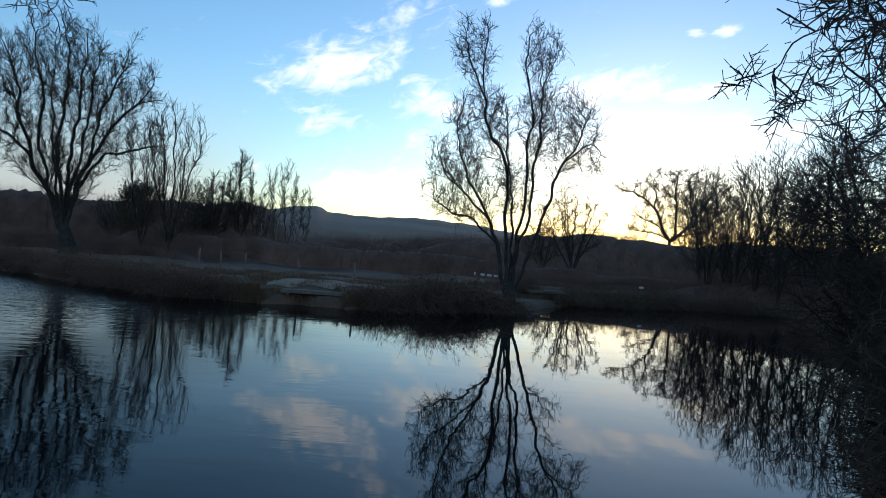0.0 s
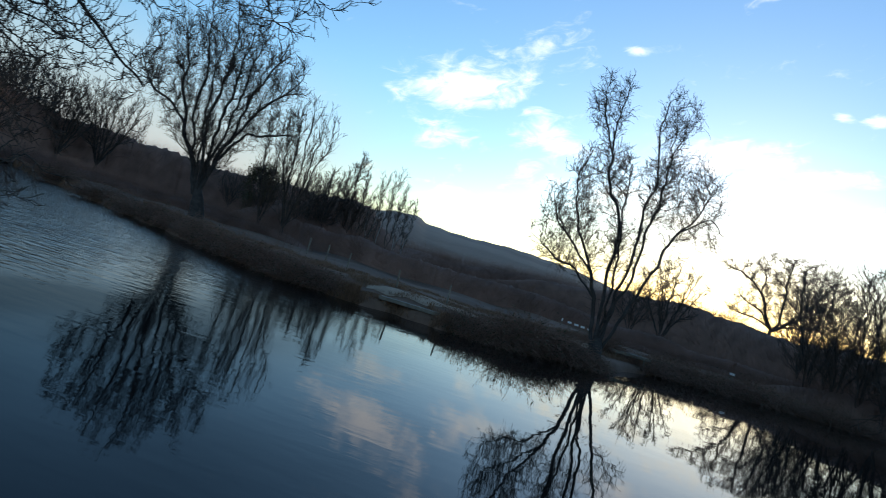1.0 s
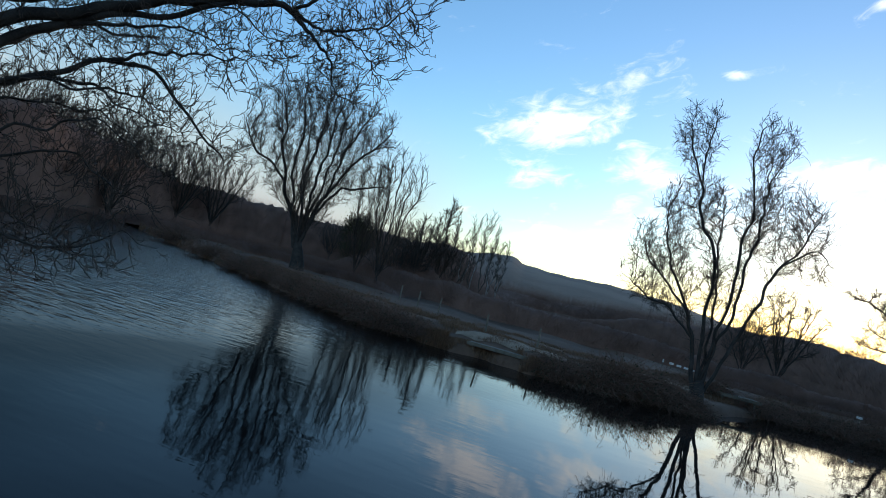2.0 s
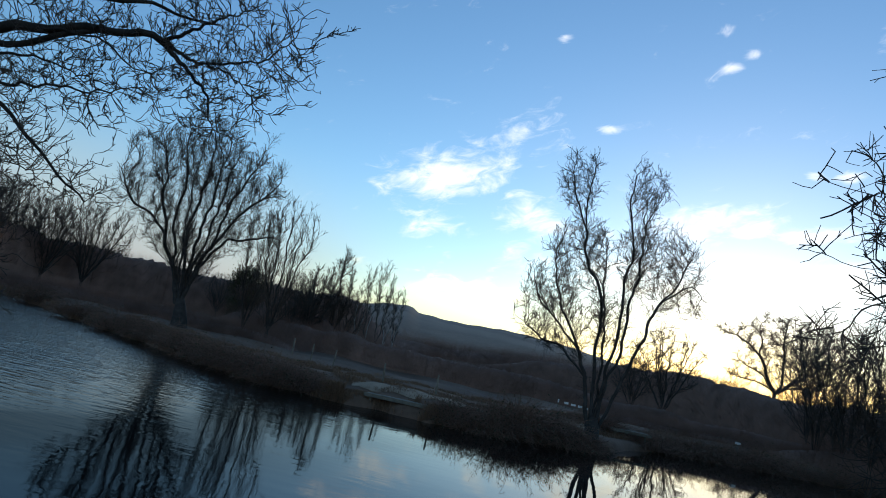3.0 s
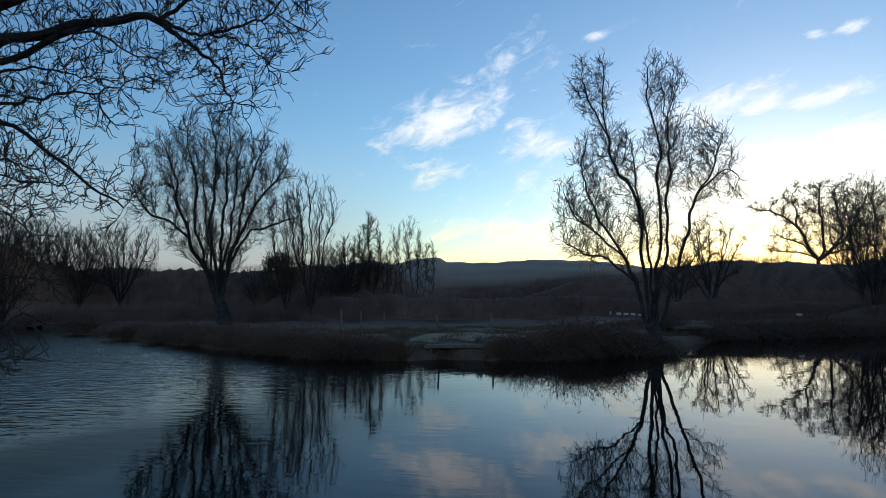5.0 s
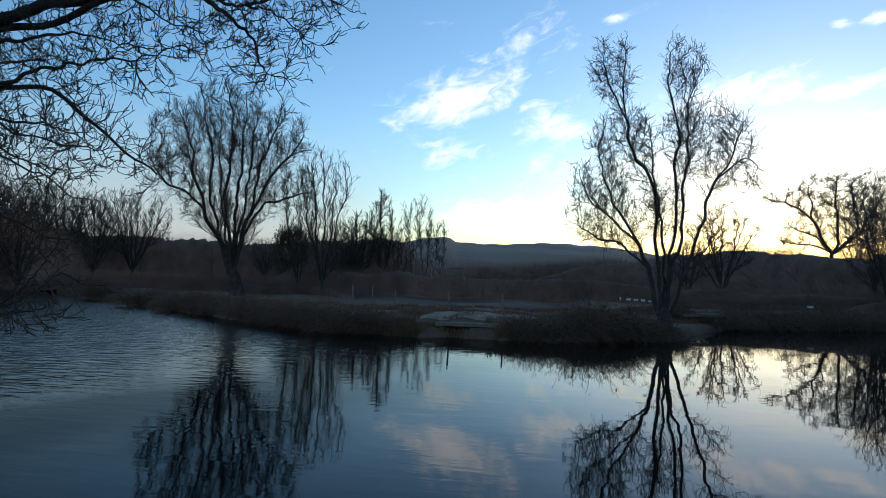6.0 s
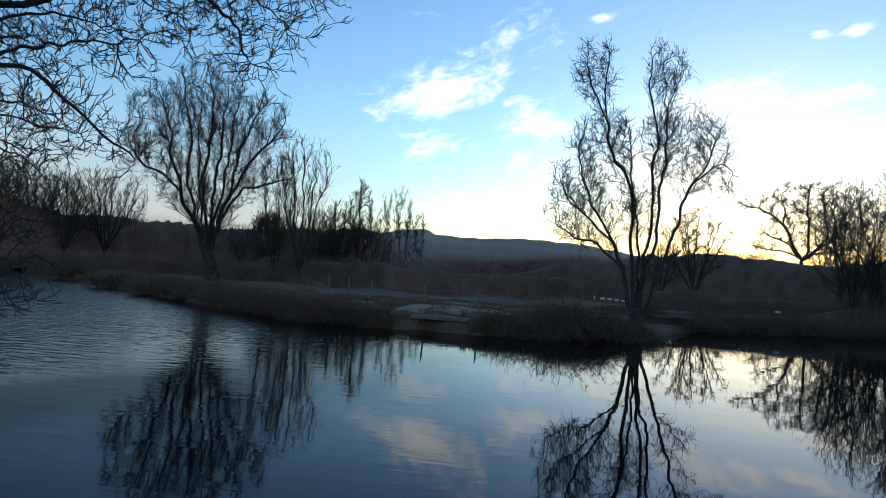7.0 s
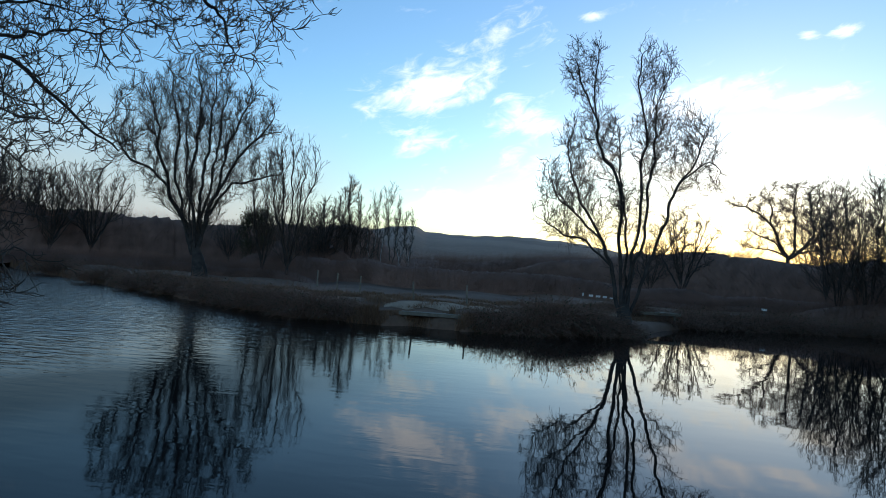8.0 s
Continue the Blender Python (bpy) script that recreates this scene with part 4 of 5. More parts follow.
def leaning_thorn():
    """The nearest thorn, whose spiny limbs reach out beside the camera."""
    x, y = 3.98, 3.15
    S = lambda top, via, r0, base=(0, 0, 0.1), r1=0.005, w=0.012: dict(base=base, via=via, top=top, r0=r0, r1=r1, n=24, wiggle=w, rough=2.0)
    stems = [
        S((-2.3, -0.55, 3.2), ((-0.7, 0.0, 1.6), (-1.6, -0.1, 2.6), (-2.05, -0.4, 3.0)), 0.03, r1=0.01, w=0.005), dict(S((-2.74, -1.06, 3.82), ((-2.5, -0.8, 3.35),), 0.006, (0, 0.97), 0.0022, 0.004), bare=True), dict(S((-2.7, -0.86, 3.48), (), 0.0045, (1, 0.3), 0.002, 0.004), bare=True), dict(S((-2.35, -1.0, 3.5), (), 0.0045, (1, 0.35), 0.002, 0.004), bare=True),
        S((-2.1, -0.4, 3.85), ((-0.4, 0.1, 2.2), (-1.1, -0.1, 3.3), (-1.75, -0.3, 3.75)), 0.032, w=0.008), S((-1.5, 0.5, 3.0), ((-0.5, 0.3, 2.0), (-1.1, 0.4, 2.7)), 0.03),
        S((-1.75, 0.3, 2.3), ((-0.6, 0.2, 1.4), (-1.2, 0.3, 2.0)), 0.028), S((-1.75, -0.2, 1.8), ((-0.6, 0, 1.1), (-1.1, -0.1, 1.5)), 0.025), S((-1.5, 0.5, 1.3), ((-0.5, 0.2, 0.8), (-1.0, 0.4, 1.2)), 0.024),
        S((-1.5, 0.0, 0.7), ((-0.5, 0, 0.6),), 0.02), S((-1.2, 0.6, 0.5), ((-0.4, 0.3, 0.5),), 0.02), S((-0.9, 0.7, 3.2), ((-0.4, 0.3, 1.8),), 0.03), S((-0.9, 0.2, 3.6), ((-0.4, 0.1, 1.9),), 0.03),
        S((-0.5, 0.9, 2.5), ((-0.1, 0.4, 1.3),), 0.026), S((-0.2, 0.5, 3.5), ((0, 0.2, 1.8),), 0.03), S((0.5, 0.4, 3.2), ((0.2, 0.2, 1.7),), 0.03), S((-1.2, 0.8, 1.9), ((-0.4, 0.5, 1.1),), 0.024), S((-2.62, -1.0, 3.15), ((-2.3, -0.7, 3.05),), 0.009, (0, 0.88), 0.002, 0.008),
        S((-1.2, -0.2, 2.8), ((-0.5, -0.1, 1.6),), 0.026), S((-1.2, 0.9, 2.5), ((-0.5, 0.4, 1.5),), 0.024), S((-1.0, -0.3, 1.4), ((-0.3, -0.1, 0.8),), 0.02), S((-1.6, 0.7, 2.0), ((-0.8, 0.5, 1.4),), 0.022), S((-1.2, 1.2, 1.4), ((-0.4, 0.6, 0.9),), 0.022),
        S((-1.7, -0.1, 1.2), ((-0.7, 0, 0.9),), 0.02), S((-1.6, -0.3, 0.5), ((-0.7, -0.1, 0.6),), 0.02), S((-1.5, 0.4, 0.25), ((-0.6, 0.2, 0.45),), 0.018), S((-1.4, 0.1, 1.6), ((-0.6, 0.1, 1.1),), 0.02), S((-1.3, 1.0, 0.8), ((-0.5, 0.5, 0.7),), 0.02), S((-2.5, -0.75, 2.9), ((-2.15, -0.5, 2.85),), 0.008, (0, 0.8), 0.002, 0.008),
        S((-2.3, -0.7, 3.72), ((-2.05, -0.45, 3.3),), 0.012, (0, 0.82), 0.003), S((-2.15, -0.45, 3.6), ((-1.9, -0.3, 3.1),), 0.012, (0, 0.72), 0.003), S((-1.95, -0.5, 4.1), ((-1.85, -0.4, 3.95),), 0.008, (4, 0.85), 0.003), S((-1.7, 0.2, 3.8), ((-0.6, 0.1, 2.0), (-1.3, 0.2, 3.2)), 0.028), S((-1.35, -0.1, 4.2), ((-0.5, 0, 2.2),), 0.028), S((-1.05, 0.3, 4.2), ((-0.3, 0.2, 2.1),), 0.028), S((-1.85, 0.1, 3.2), ((-0.8, 0.1, 1.8), (-1.5, 0.1, 2.8)), 0.026), S((-1.5, 0.4, 3.5), ((-0.6, 0.2, 1.9),), 0.026), S((-0.7, 0.0, 4.3), ((-0.2, 0, 2.2),), 0.028), S((-2.0, -0.1, 2.9), ((-1.0, 0, 1.9),), 0.022),
    ]
    layers = [
        dict(count=2500, span=(0.1, 0.97), angle=(40, 80), length=(0.08, 0.22), shrink=0.5, n=6, wiggle=0.1, keep=0.0, lift=0.0, thick=0.45, tip=0.0032),
        dict(count=8000, span=(0.12, 0.96), angle=(40, 80), length=(0.05, 0.15), shrink=0.4, n=4, wiggle=0.1, keep=0.0, lift=0.0, thick=0.6, tip=0.0024),
        dict(count=14000, span=(0.12, 1.0), angle=(45, 85), length=(0.03, 0.12), shrink=0.2, n=3, wiggle=0.1, lift=0.0, thick=0.8, tip=0.0017),
    ]
    bare_tree("hawthorn", on_ground(x, y), stems, layers, 87, "spiny leafless hawthorn with long bare shoots leaning over the water", category="bush", sides=(7, 4, 3, 3), split=True,
              fill=dict(goals=9000, span=(0.2, 1.0), spread=(0.17, 0.17, 0.17), step=0.045, jitter=0.35, steep=0.0, tip=0.002, most=0.006)).location.z += 0.15


leaning_thorn()


# ---- hedges and scrub ----
def hedge(name, line, height, width, seed, label, twigs=650, spike=1.0, core=0.9):
    """A hedgerow as one mass: an uneven core with a fringe of bare shoots. line: (yaw, distance, height factor)."""
    rng = np.random.default_rng(seed)
    pts = np.array([polar(a, d)[:2] for a, d, _ in line])
    fac = np.array([f for _, _, f in line])
    seg = np.r_[0, np.cumsum(np.linalg.norm(np.diff(pts, axis=0), axis=1))]
    n = int(seg[-1] / (height * 0.09)) + 2
    s = np.linspace(0, seg[-1], n)
    px, py, pf = np.interp(s, seg, pts[:, 0]), np.interp(s, seg, pts[:, 1]), np.interp(s, seg, fac)
    tx, ty = np.gradient(px), np.gradient(py)
    ln = np.hypot(tx, ty)
    nx, ny = -ty / ln, tx / ln
    arc = np.linspace(0, np.pi, 15)
    prof = np.stack([-0.55 * np.sign(np.cos(arc)) * np.abs(np.cos(arc)) ** 0.7, core * np.sin(arc) ** 0.7], -1)
    k = len(prof)
    pf = pf * np.clip(np.minimum(s, seg[-1] - s) / (1.5 * height), 0, 1) ** 0.5
    lump = 1 + 0.05 * np.sin(s / height * 1.1) + 0.03 * np.sin(s / height * 2.7 + 1) + rng.normal(size=n) * 0.02
    off = prof[:, 0][None] * width * (1 + rng.normal(size=(n, k)) * 0.04)
    up = prof[:, 1][None] * height * (pf * lump)[:, None] * (1 + rng.normal(size=(n, k)) * 0.025)
    x, y = px[:, None] + nx[:, None] * off, py[:, None] + ny[:, None] * off
    z = ground_height(px, py)[:, None] - 0.15 + up
    i = np.arange(n * k).reshape(n, k)
    q = np.stack([i[:-1, :-1], i[:-1, 1:], i[1:, 1:], i[1:, :-1]], -1).reshape(-1, 4)
    thing = empty(name, (0, 0, 0), 0, label, "hedge")
    tagged(mesh_object("thicket", np.stack([x, y, z], -1).reshape(-1, 3), q, SCRUB, thing), kind="stuff")
    m = int(seg[-1] * twigs / height)
    j = rng.integers(0, n, m)
    jj = rng.integers(1, k - 1, m)
    base = np.stack([x[j, jj], y[j, jj], z[j, jj] - 0.1 * height], -1)
    d = np.stack([nx[j] * prof[jj, 0] * 1.2, ny[j] * prof[jj, 0] * 1.2, np.full(m, 0.9)], -1) + rng.normal(size=(m, 3)) * 0.3
    step = (height * rng.uniform(0.08, 0.3, m) * spike * 0.5)[:, None]
    p = [base]
    for _ in range(3):
        d = d + rng.normal(size=d.shape) * 0.2
        p.append(p[-1] + d / np.linalg.norm(d, axis=1, keepdims=True) * step)
    p = np.stack(p, 1)
    r = np.broadcast_to(np.array([1.0, 0.8, 0.6, 0.3]) * (0.003 + 0.0011 * height), (m, 4))
    tagged(mesh_object("fringe", *tubes(p, r, 3), SCRUB, thing), kind="stuff")
    return thing


hedge("hedgerow", [(6, 118, 0.15), (2, 116, 0.38), (-1, 113, 0.62), (-4, 110, 0.86), (-9, 103, 1.04), (-12, 97, 1.02), (-15, 89, 1.0), (-19, 80, 0.9), (-24, 71, 0.8), (-30, 64, 0.78), (-40, 56, 0.78)], 6.2, 4.0, 5,
      "tall dark leafless hedgerow behind the bank")
hedge("hedgerow", [(80, 58, 1.4), (66, 66, 1.6), (58, 72, 1.6), (52, 76, 1.8), (48, 84, 1.55), (44, 96, 1.2), (38, 112, 1.08), (32, 118, 1.14), (26, 118, 1.2), (20, 116, 1.26), (16, 112, 1.2), (13, 108, 0.9), (11.2, 106, 0.4)], 6.6, 4.0, 6,
      "tall dark leafless hedgerow beyond the pond")
hedge("far_wood", [(12.2, 165, 0.2), (10.5, 175, 0.5), (8, 190, 0.4), (5, 205, 0.55), (2, 215, 0.7), (-1, 205, 0.95), (-4, 190, 1.0), (-7, 180, 0.6)], 7.5, 14.0, 7,
      "dark leafless wood at the foot of the hill", twigs=1100, spike=1.5, core=0.8)
hedge("field_hedge", [(24, 62, 1.0), (20, 52, 1.0), (14, 46, 0.95), (8, 44, 0.9), (2, 45, 0.85), (-4, 48, 0.8), (-10, 52, 0.7), (-18, 56, 0.6), (-26, 56, 0.6)], 2.3, 1.6, 8,
      "low clipped hedge behind the post line", twigs=800, spike=1.0, core=0.8)
hedge("hedgerow", [(27.8, 58, 0.5), (23, 60, 1.0), (20, 61, 1.0), (17, 60, 1.15), (15.4, 60, 0.6)], 4.2, 4.0, 9, "rounded dark thicket around the alders", twigs=1200, spike=1.2, core=0.85)
hedge("scrub_belt", [(50, 88, 1.0), (45, 78, 1.0), (40, 66, 1.0), (36, 60, 1.0), (32, 55, 1.0), (28, 51, 1.0), (24, 48, 0.9), (20, 45, 0.6)], 1.7, 3.0, 13, "low dark scrub behind the grassy bank", twigs=900, spike=1.9, core=0.5)
hedge("scrub_belt", [(-8, 47, 0.7), (-14, 49, 1.0), (-20, 49, 1.0), (-27, 46, 1.2)], 1.0, 3.0, 14, "low dark scrub behind the grassy bank", twigs=900, spike=1.9, core=0.5)
hedge("bramble_bank", [(-20, 49, 0.1), (-22.5, 47, 0.6), (-26, 46.5, 0.9), (-29, 46, 1.1), (-32, 44.5, 1.2), (-35, 41, 1.3), (-39, 36, 1.4), (-43, 30, 1.4), (-47, 23, 1.2), (-50, 18, 0.3)], 2.4, 3.0, 10, "dark tangled brambles along the shaded bank", twigs=900, spike=1.5, core=0.7)
hedge("bramble_bank", [(-43, 17, 0.1), (-43.5, 15, 0.6), (-45, 12.5, 0.9), (-48, 10.4, 1.1), (-54, 9, 1.2), (-64, 8, 1.2)], 3.0, 2.0, 12, "dark tangled brambles along the near bank", twigs=700, spike=0.7)


# ---- bank growth ----
def bramble(size, height, seed, label):
    """A low mound of arching dead canes."""
    rng = np.random.default_rng(seed)
    m = 520
    a, f = rng.uniform(0, 6.283, m), rng.uniform(0.15, 1.0, m)
    base = np.stack([0.5 * size * f * np.cos(a), 0.5 * size * f * np.sin(a), np.full(m, -0.05)], -1)
    d = np.stack([0.5 * np.cos(a) * f, 0.5 * np.sin(a) * f, np.ones(m)], -1) + rng.normal(size=(m, 3)) * 0.25
    step = (height * rng.uniform(0.7, 1.25, m) * (1.1 - 0.35 * f) / 6)[:, None]
    p = [base]
    for _ in range(7):
        d = d + rng.normal(size=d.shape) * 0.16 + np.stack([0.1 * np.cos(a), 0.1 * np.sin(a), -0.2 * np.ones(m)], -1)
        d /= np.linalg.norm(d, axis=1, keepdims=True)
        p.append(p[-1] + d * step)
    pts = np.stack(p, 1)
    rad = np.broadcast_to(np.linspace(0.011, 0.004, 8), (m, 8))
    thing = empty("bramble_clump", (0, 0, 0), 0, label, "bramble", "bank brambles")
    side = children(rng, pts, rad, count=1500, span=(0.2, 1.0), angle=(30, 80), length=(0.12, 0.4), shrink=0.2, n=4, wiggle=0.2, lift=-0.1, thick=0.7, tip=0.004)
    tagged(mesh_object("tangle", *joined([tubes(pts, rad, 3), tubes(*side, 3)]), CANE, thing), kind="stuff")
    n = 1400
    c = pts[rng.integers(0, m, n), rng.integers(1, 8, n)] + rng.normal(size=(n, 3)) * 0.04
    u, w = rng.normal(size=(n, 3)), rng.normal(size=(n, 3))
    u /= np.linalg.norm(u, axis=1, keepdims=True)
    w = np.cross(u, w)
    w /= np.linalg.norm(w, axis=1, keepdims=True)
    k = rng.uniform(0.02, 0.05, n)[:, None]
    v = np.stack([c - u * k, c + w * k * 0.6, c + u * k, c - w * k * 0.6], 1).reshape(-1, 3)
    tagged(mesh_object("foliage", v, np.arange(4 * n).reshape(n, 4), EVERGREEN, thing, smooth=False), kind="stuff")
    return thing


def shore_at(yaw, inland):
    """The place on the far bank at that bearing, so far behind the waterline."""
    d = np.arange(12, 110, 0.1)
    sd = shore_distance(-0.45 - d * math.sin(radians(yaw)), d * math.cos(radians(yaw)) - 0.1)
    d0 = float(d[np.argmax(sd > inland)])
    return polar(yaw, d0)[:2]


brambles = [bramble(2.2, 1.25, 201, "low dark bramble mound at the water's edge"), bramble(1.6, 0.95, 202, "low dark bramble mound at the water's edge"), bramble(2.8, 1.5, 203, "broad dark bramble mound on the bank")]
SPOTS = [(4.4, 0.3, 1, 0.9), (2.2, 0.3, 0, 1.05), (0.4, 0.2, 2, 0.9), (-1.8, 0.4, 0, 1.1), (-3.8, 0.3, 2, 0.85), (-5.6, 0.2, 0, 0.9), (-7.0, 0.3, 1, 0.85), (-11.8, 0.5, 2, 0.85), (-13.2, 0.6, 0, 1.0), (-14.8, 0.5, 2, 0.8), (-16.4, 0.5, 0, 1.1), (-18.2, 0.6, 2, 0.8), (-20.0, 0.4, 0, 1.0), (-21.8, 0.5, 2, 0.8), (-23.4, 0.6, 1, 0.8), (-25.4, 0.5, 0, 0.8), (-27, 0.5, 2, 0.9), (18.6, 0.3, 0, 0.9), (20.6, 0.3, 0, 1), (22.6, 0.4, 2, 0.85), (24.6, 0.3, 0, 1), (26.8, 0.4, 1, 1.1), (28.6, 0.4, 2, 0.8), (30.6, 0.5, 0, 0.9), (32.4, 0.4, 1, 1.0), (34, 0.6, 0, 1), (37, 0.5, 2, 0.9),
         (40, 0.6, 0, 1.2), (-7.5, 2.6, 0, 0.9)]
used = set()
for yaw_b, inland, kind_b, size_b in SPOTS:
    bx, by = shore_at(yaw_b, inland)
    here = pose(*on_ground(bx, by, 0.1), 0, 0, place_rng.uniform(0, 360))
    if kind_b in used:
        clump = copy_thing(brambles[kind_b], here)
    else:
        clump, _ = brambles[kind_b], used.add(kind_b)
        clump.matrix_world = here
    clump.scale = (size_b, size_b, size_b * place_rng.uniform(0.85, 1.1))

for bx, by, kind_b, size_b in ((5.5, 5.9, 1, 0.9), (6.8, 7.9, 0, 0.8), (8.4, 9.9, 0, 0.9), (6.2, 6.9, 1, 1.0), (4.6, 4.3, 1, 0.9)):
    clump = copy_thing(brambles[kind_b], pose(*on_ground(bx, by, 0.1), 0, 0, place_rng.uniform(0, 360)))
    clump.scale = (size_b, size_b, size_b)


def bank_grass(name, yaws, inland, count, tall, seed, label):
    """Dead grass and sedge along a stretch of bank, blade by blade."""
    rng = np.random.default_rng(seed)
    out = []
    yaw, off = rng.uniform(*yaws, count * 3), rng.uniform(*inland, count * 3)
    near = np.round(np.linspace(*yaws, 160), 3)
    px, py = np.array([shore_at(a, 0.0) for a in near]).T
    x0, y0 = np.interp(yaw, near, px), np.interp(yaw, near, py)
    r = np.hypot(x0, y0)
    x, y = x0 * (1 + off / r), y0 * (1 + off / r)
    clump = np.sin(x * 3.1 + 2 * np.sin(y * 2.3)) + np.sin(x * 1.3 - y * 1.9) + rng.normal(size=len(x)) * 0.6
    keep = np.argsort(-clump)[:count]
    x, y = x[keep], y[keep]
    h = tall * rng.uniform(0.45, 1.1, count) * (0.75 + 0.2 * np.sin(x * 0.8 + y * 0.5))
    a = rng.uniform(0, 6.283, count)
    lean, half = rng.uniform(0.1, 0.6, count) * h, rng.uniform(0.006, 0.014, count)
    z = ground_height(x, y) - 0.04
    for s, k in ((0.0, 1.0), (0.55, 0.8), (1.0, 0.15)):
        cx, cy = x + np.cos(a) * lean * s * s, y + np.sin(a) * lean * s * s
        for sign in (-1, 1):
            out.append(np.stack([cx - np.sin(a) * half * k * sign, cy + np.cos(a) * half * k * sign, z + h * s], -1))
    v = np.stack(out, 1).reshape(-1, 3)
    b = np.arange(count)[:, None] * 6
    q = np.concatenate([b + [0, 1, 3, 2], b + [2, 3, 5, 4]])
    return tagged(mesh_object(name, v, q, GRASS, smooth=False), label, "grass", kind="stuff")


bank_grass("bank_grass", (14.5, 45), (-0.25, 1.6), 26000, 0.5, 301, "rough dead grass and sedge along the water's edge")
bank_grass("bank_grass", (-8, 8), (-0.25, 1.4), 14000, 0.5, 303, "rough dead grass and sedge along the water's edge")
bank_grass("bank_grass", (-27, -11.2), (-0.2, 2.4), 19000, 0.42, 305, "rough dead grass on the low bank")
bank_grass("bank_grass", (8, 14.5), (-0.2, 1.2), 3500, 0.22, 304, "short trodden grass round the fishing stand")
bank_grass("meadow_grass", (-24, 34), (1.9, 9.0), 36000, 0.24, 302, "thin dead grass on the flat bank top")


# ---- things on the far bank ----
def marker_post(x, y, tilt, height):
    thing = empty("fence_post", on_ground(x, y, 0.1), 0, "slim pale weathered wooden post standing in grass", "post", "bank posts")
    bm = bmesh.new()
    box(bm, (0.075, 0.07, height + 0.1), pose(0, 0, height / 2, 0, tilt, 0) , 0.012)
    part("shaft", bm, WOOD, thing)
    bm = bmesh.new()
    bmesh.ops.create_cone(bm, cap_ends=True, segments=4, radius1=0.05, radius2=0.02, depth=0.05, matrix=pose(0, 0, height / 2, 0, tilt, 0) @ pose(0, 0, height / 2 + 0.07, 0, 0, 45))
    part("cap", bm, WOOD, thing)


for px, py, tilt, hp in ((-3.7, 28.2, -2, 0.95), (-6.0, 27.4, -4, 0.85), (-10.1, 33.2, 1, 0.9), (-11.4, 33.2, 0, 0.92), (-12.9, 34.2, -1, 0.9)):
    marker_post(px, py, tilt, hp)


def platform(x, y, z, turn, length, depth, label):
    """A fishing stand: planks on bearers and four legs."""
    thing = empty("fishing_platform", (x, y, z), turn, label, "platform", "fishing platforms")
    n = int(depth / 0.15)
    for i in range(n):
        bm = bmesh.new()
        box(bm, (length, 0.138, 0.035), pose(0.01 * math.sin(i * 2.1), -depth / 2 + (i + 0.5) * depth / n, 0), 0.006)
        part("plank", bm, WOOD, thing)
    for sx in (-1, 1):
        bm = bmesh.new()
        box(bm, (0.07, depth, 0.12), pose(sx * (length / 2 - 0.15), 0, -0.079), 0.006)
        part("bearer", bm, WOOD, thing)
        for sy in (-1, 1):
            bm = bmesh.new()
            box(bm, (0.09, 0.09, 1.0), pose(sx * (length / 2 - 0.24), sy * (depth / 2 - 0.1), -0.52), 0.008)
            part("leg", bm, WOOD, thing)
    bm = bmesh.new()
    box(bm, (length + 0.06, 0.035, 0.14), pose(0, -depth / 2 - 0.02, -0.04), 0.006)
    part("fascia", bm, WOOD, thing)


platform(-4.65, 24.6, 0.54, 2, 2.5, 0.6, "weathered plank fishing stand at the water's edge")
platform(5.4, 33.0, 0.74, 12, 2.0, 1.1, "weathered plank fishing stand at the water's edge")


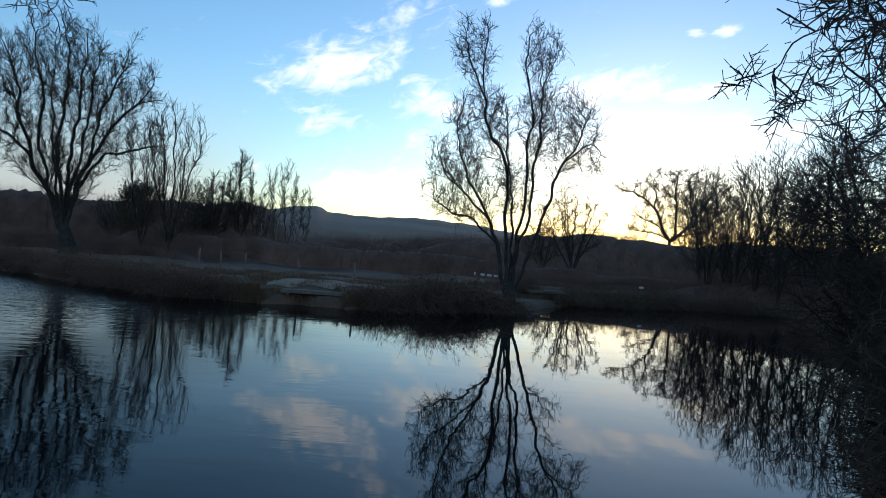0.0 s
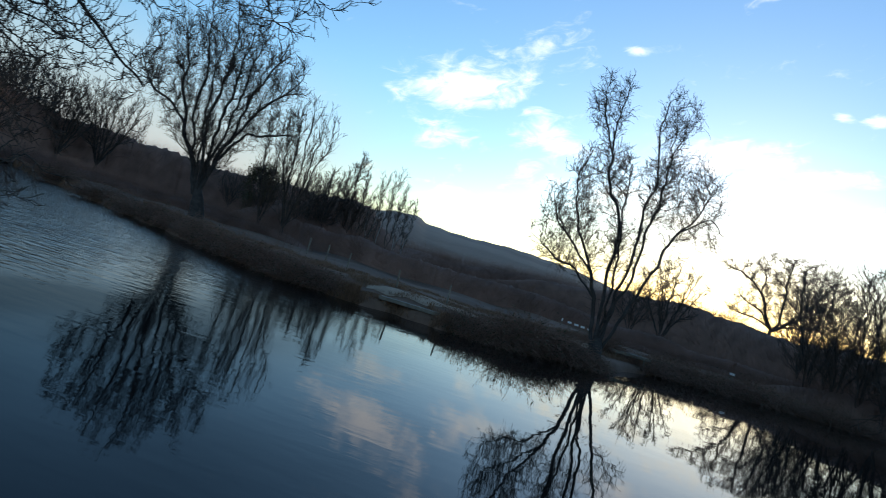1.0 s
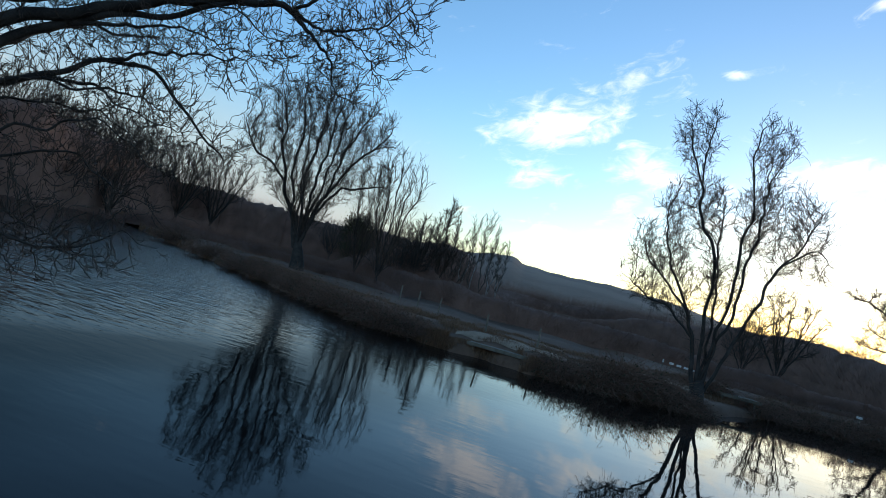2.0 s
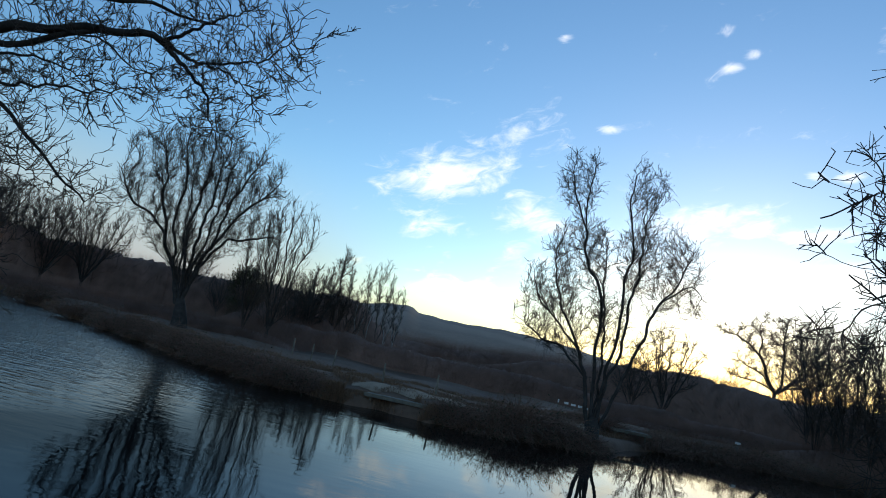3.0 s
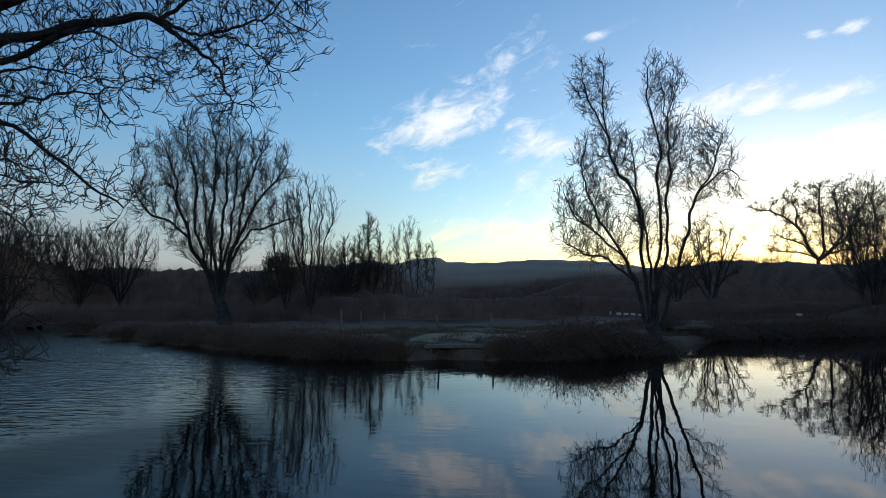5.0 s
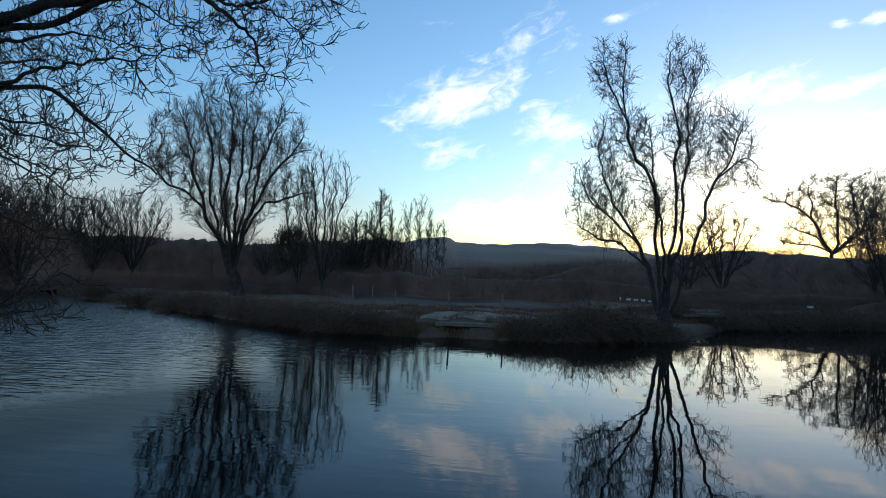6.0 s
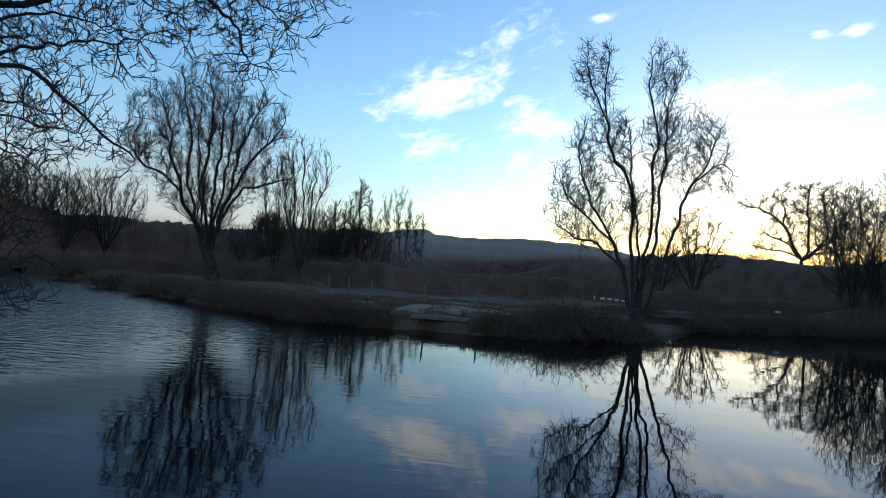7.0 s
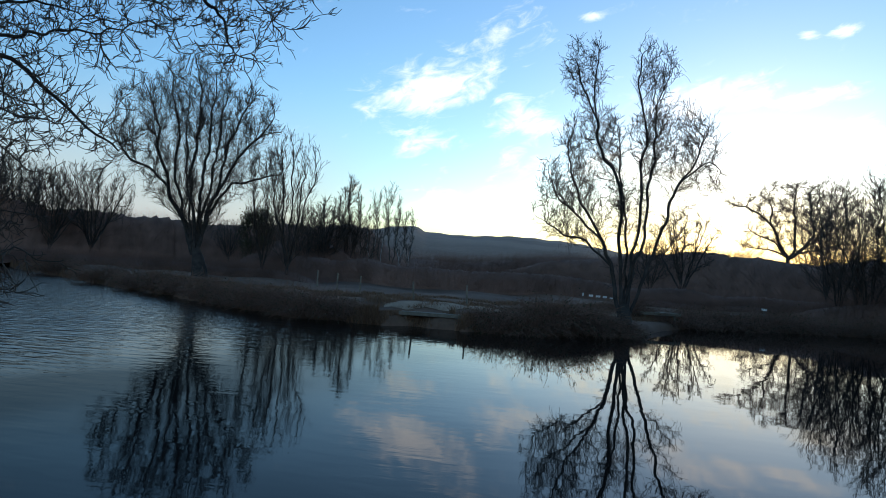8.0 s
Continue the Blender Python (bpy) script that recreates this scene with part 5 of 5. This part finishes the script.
def path():
    """The gravel path along the far bank, laid a little above the ground."""
    yaws = np.linspace(14, -11, 80)
    rows = []
    for a in yaws:
        x, y = shore_at(a, 2.4)
        d = math.hypot(x, y)
        w = 0.55 + 0.12 * math.sin(a * 1.7)
        for k in (-1, -0.5, 0, 0.5, 1):
            xx, yy = x * (1 + w * k / d), y * (1 + w * k / d)
            rows.append((xx, yy, float(ground_height(xx, yy)) + 0.05 - 0.03 * abs(k) ** 3))
    n = len(yaws)
    i = np.arange(n * 5).reshape(n, 5)
    q = np.stack([i[:-1, :-1], i[1:, :-1], i[1:, 1:], i[:-1, 1:]], -1).reshape(-1, 4)
    tagged(mesh_object("path", np.array(rows), q, GRAVEL), "narrow pale gravel path along the far bank", "path", kind="structure")


path()


def white_board(x, y, w, h, turn):
    thing = empty("white_board", on_ground(x, y, 0.02), turn, "small white board on a short stake in the grass", "board", "white boards")
    bm = bmesh.new()
    box(bm, (w, 0.03, h), pose(0, -0.03, 0.3 + h / 2), 0.006)
    part("panel", bm, PALE, thing, "white painted panel")
    bm = bmesh.new()
    box(bm, (0.05, 0.03, 0.3 + h), pose(0, 0.002, (0.3 + h) / 2 - 0.06), 0.004)
    part("stake", bm, WOOD, thing)


for k, (off, w, h) in enumerate(((-1.0, 0.08, 0.2), (-0.5, 0.26, 0.13), (-0.06, 0.28, 0.12), (0.36, 0.26, 0.13), (0.76, 0.2, 0.1))):
    white_board(3.3 + off, 41.0, w, h, 6)


def bank_sign(x, y):
    thing = empty("peg_sign", on_ground(x, y, 0.05), -15, "small pale sign on a post at the far bank", "sign")
    bm = bmesh.new()
    box(bm, (0.06, 0.06, 1.0), pose(0, 0, 0.48), 0.006)
    part("post", bm, WOOD, thing)
    bm = bmesh.new()
    box(bm, (0.28, 0.025, 0.12), pose(0, -0.045, 0.9), 0.006)
    part("board", bm, PALE, thing)


bank_sign(*shore_at(-18.3, 1.2))
for k in range(10):
    yaw_b = -17.2 - k * 0.85
    bx, by = shore_at(yaw_b, 1.0 + 0.2 * math.sin(k * 1.9))
    thing = empty("stake", on_ground(bx, by, 0.1), 20 * k, "short pale split stake edging the bank", "stake", "bank stakes")
    bm = bmesh.new()
    box(bm, (0.07 + 0.02 * (k % 3), 0.05, 0.5 + 0.1 * math.sin(k * 2.3)), pose(0, 0, 0.24, 2 * math.sin(k), 2 * math.cos(k * 1.7), 0), 0.008)
    part("shaft", bm, WOOD, thing)
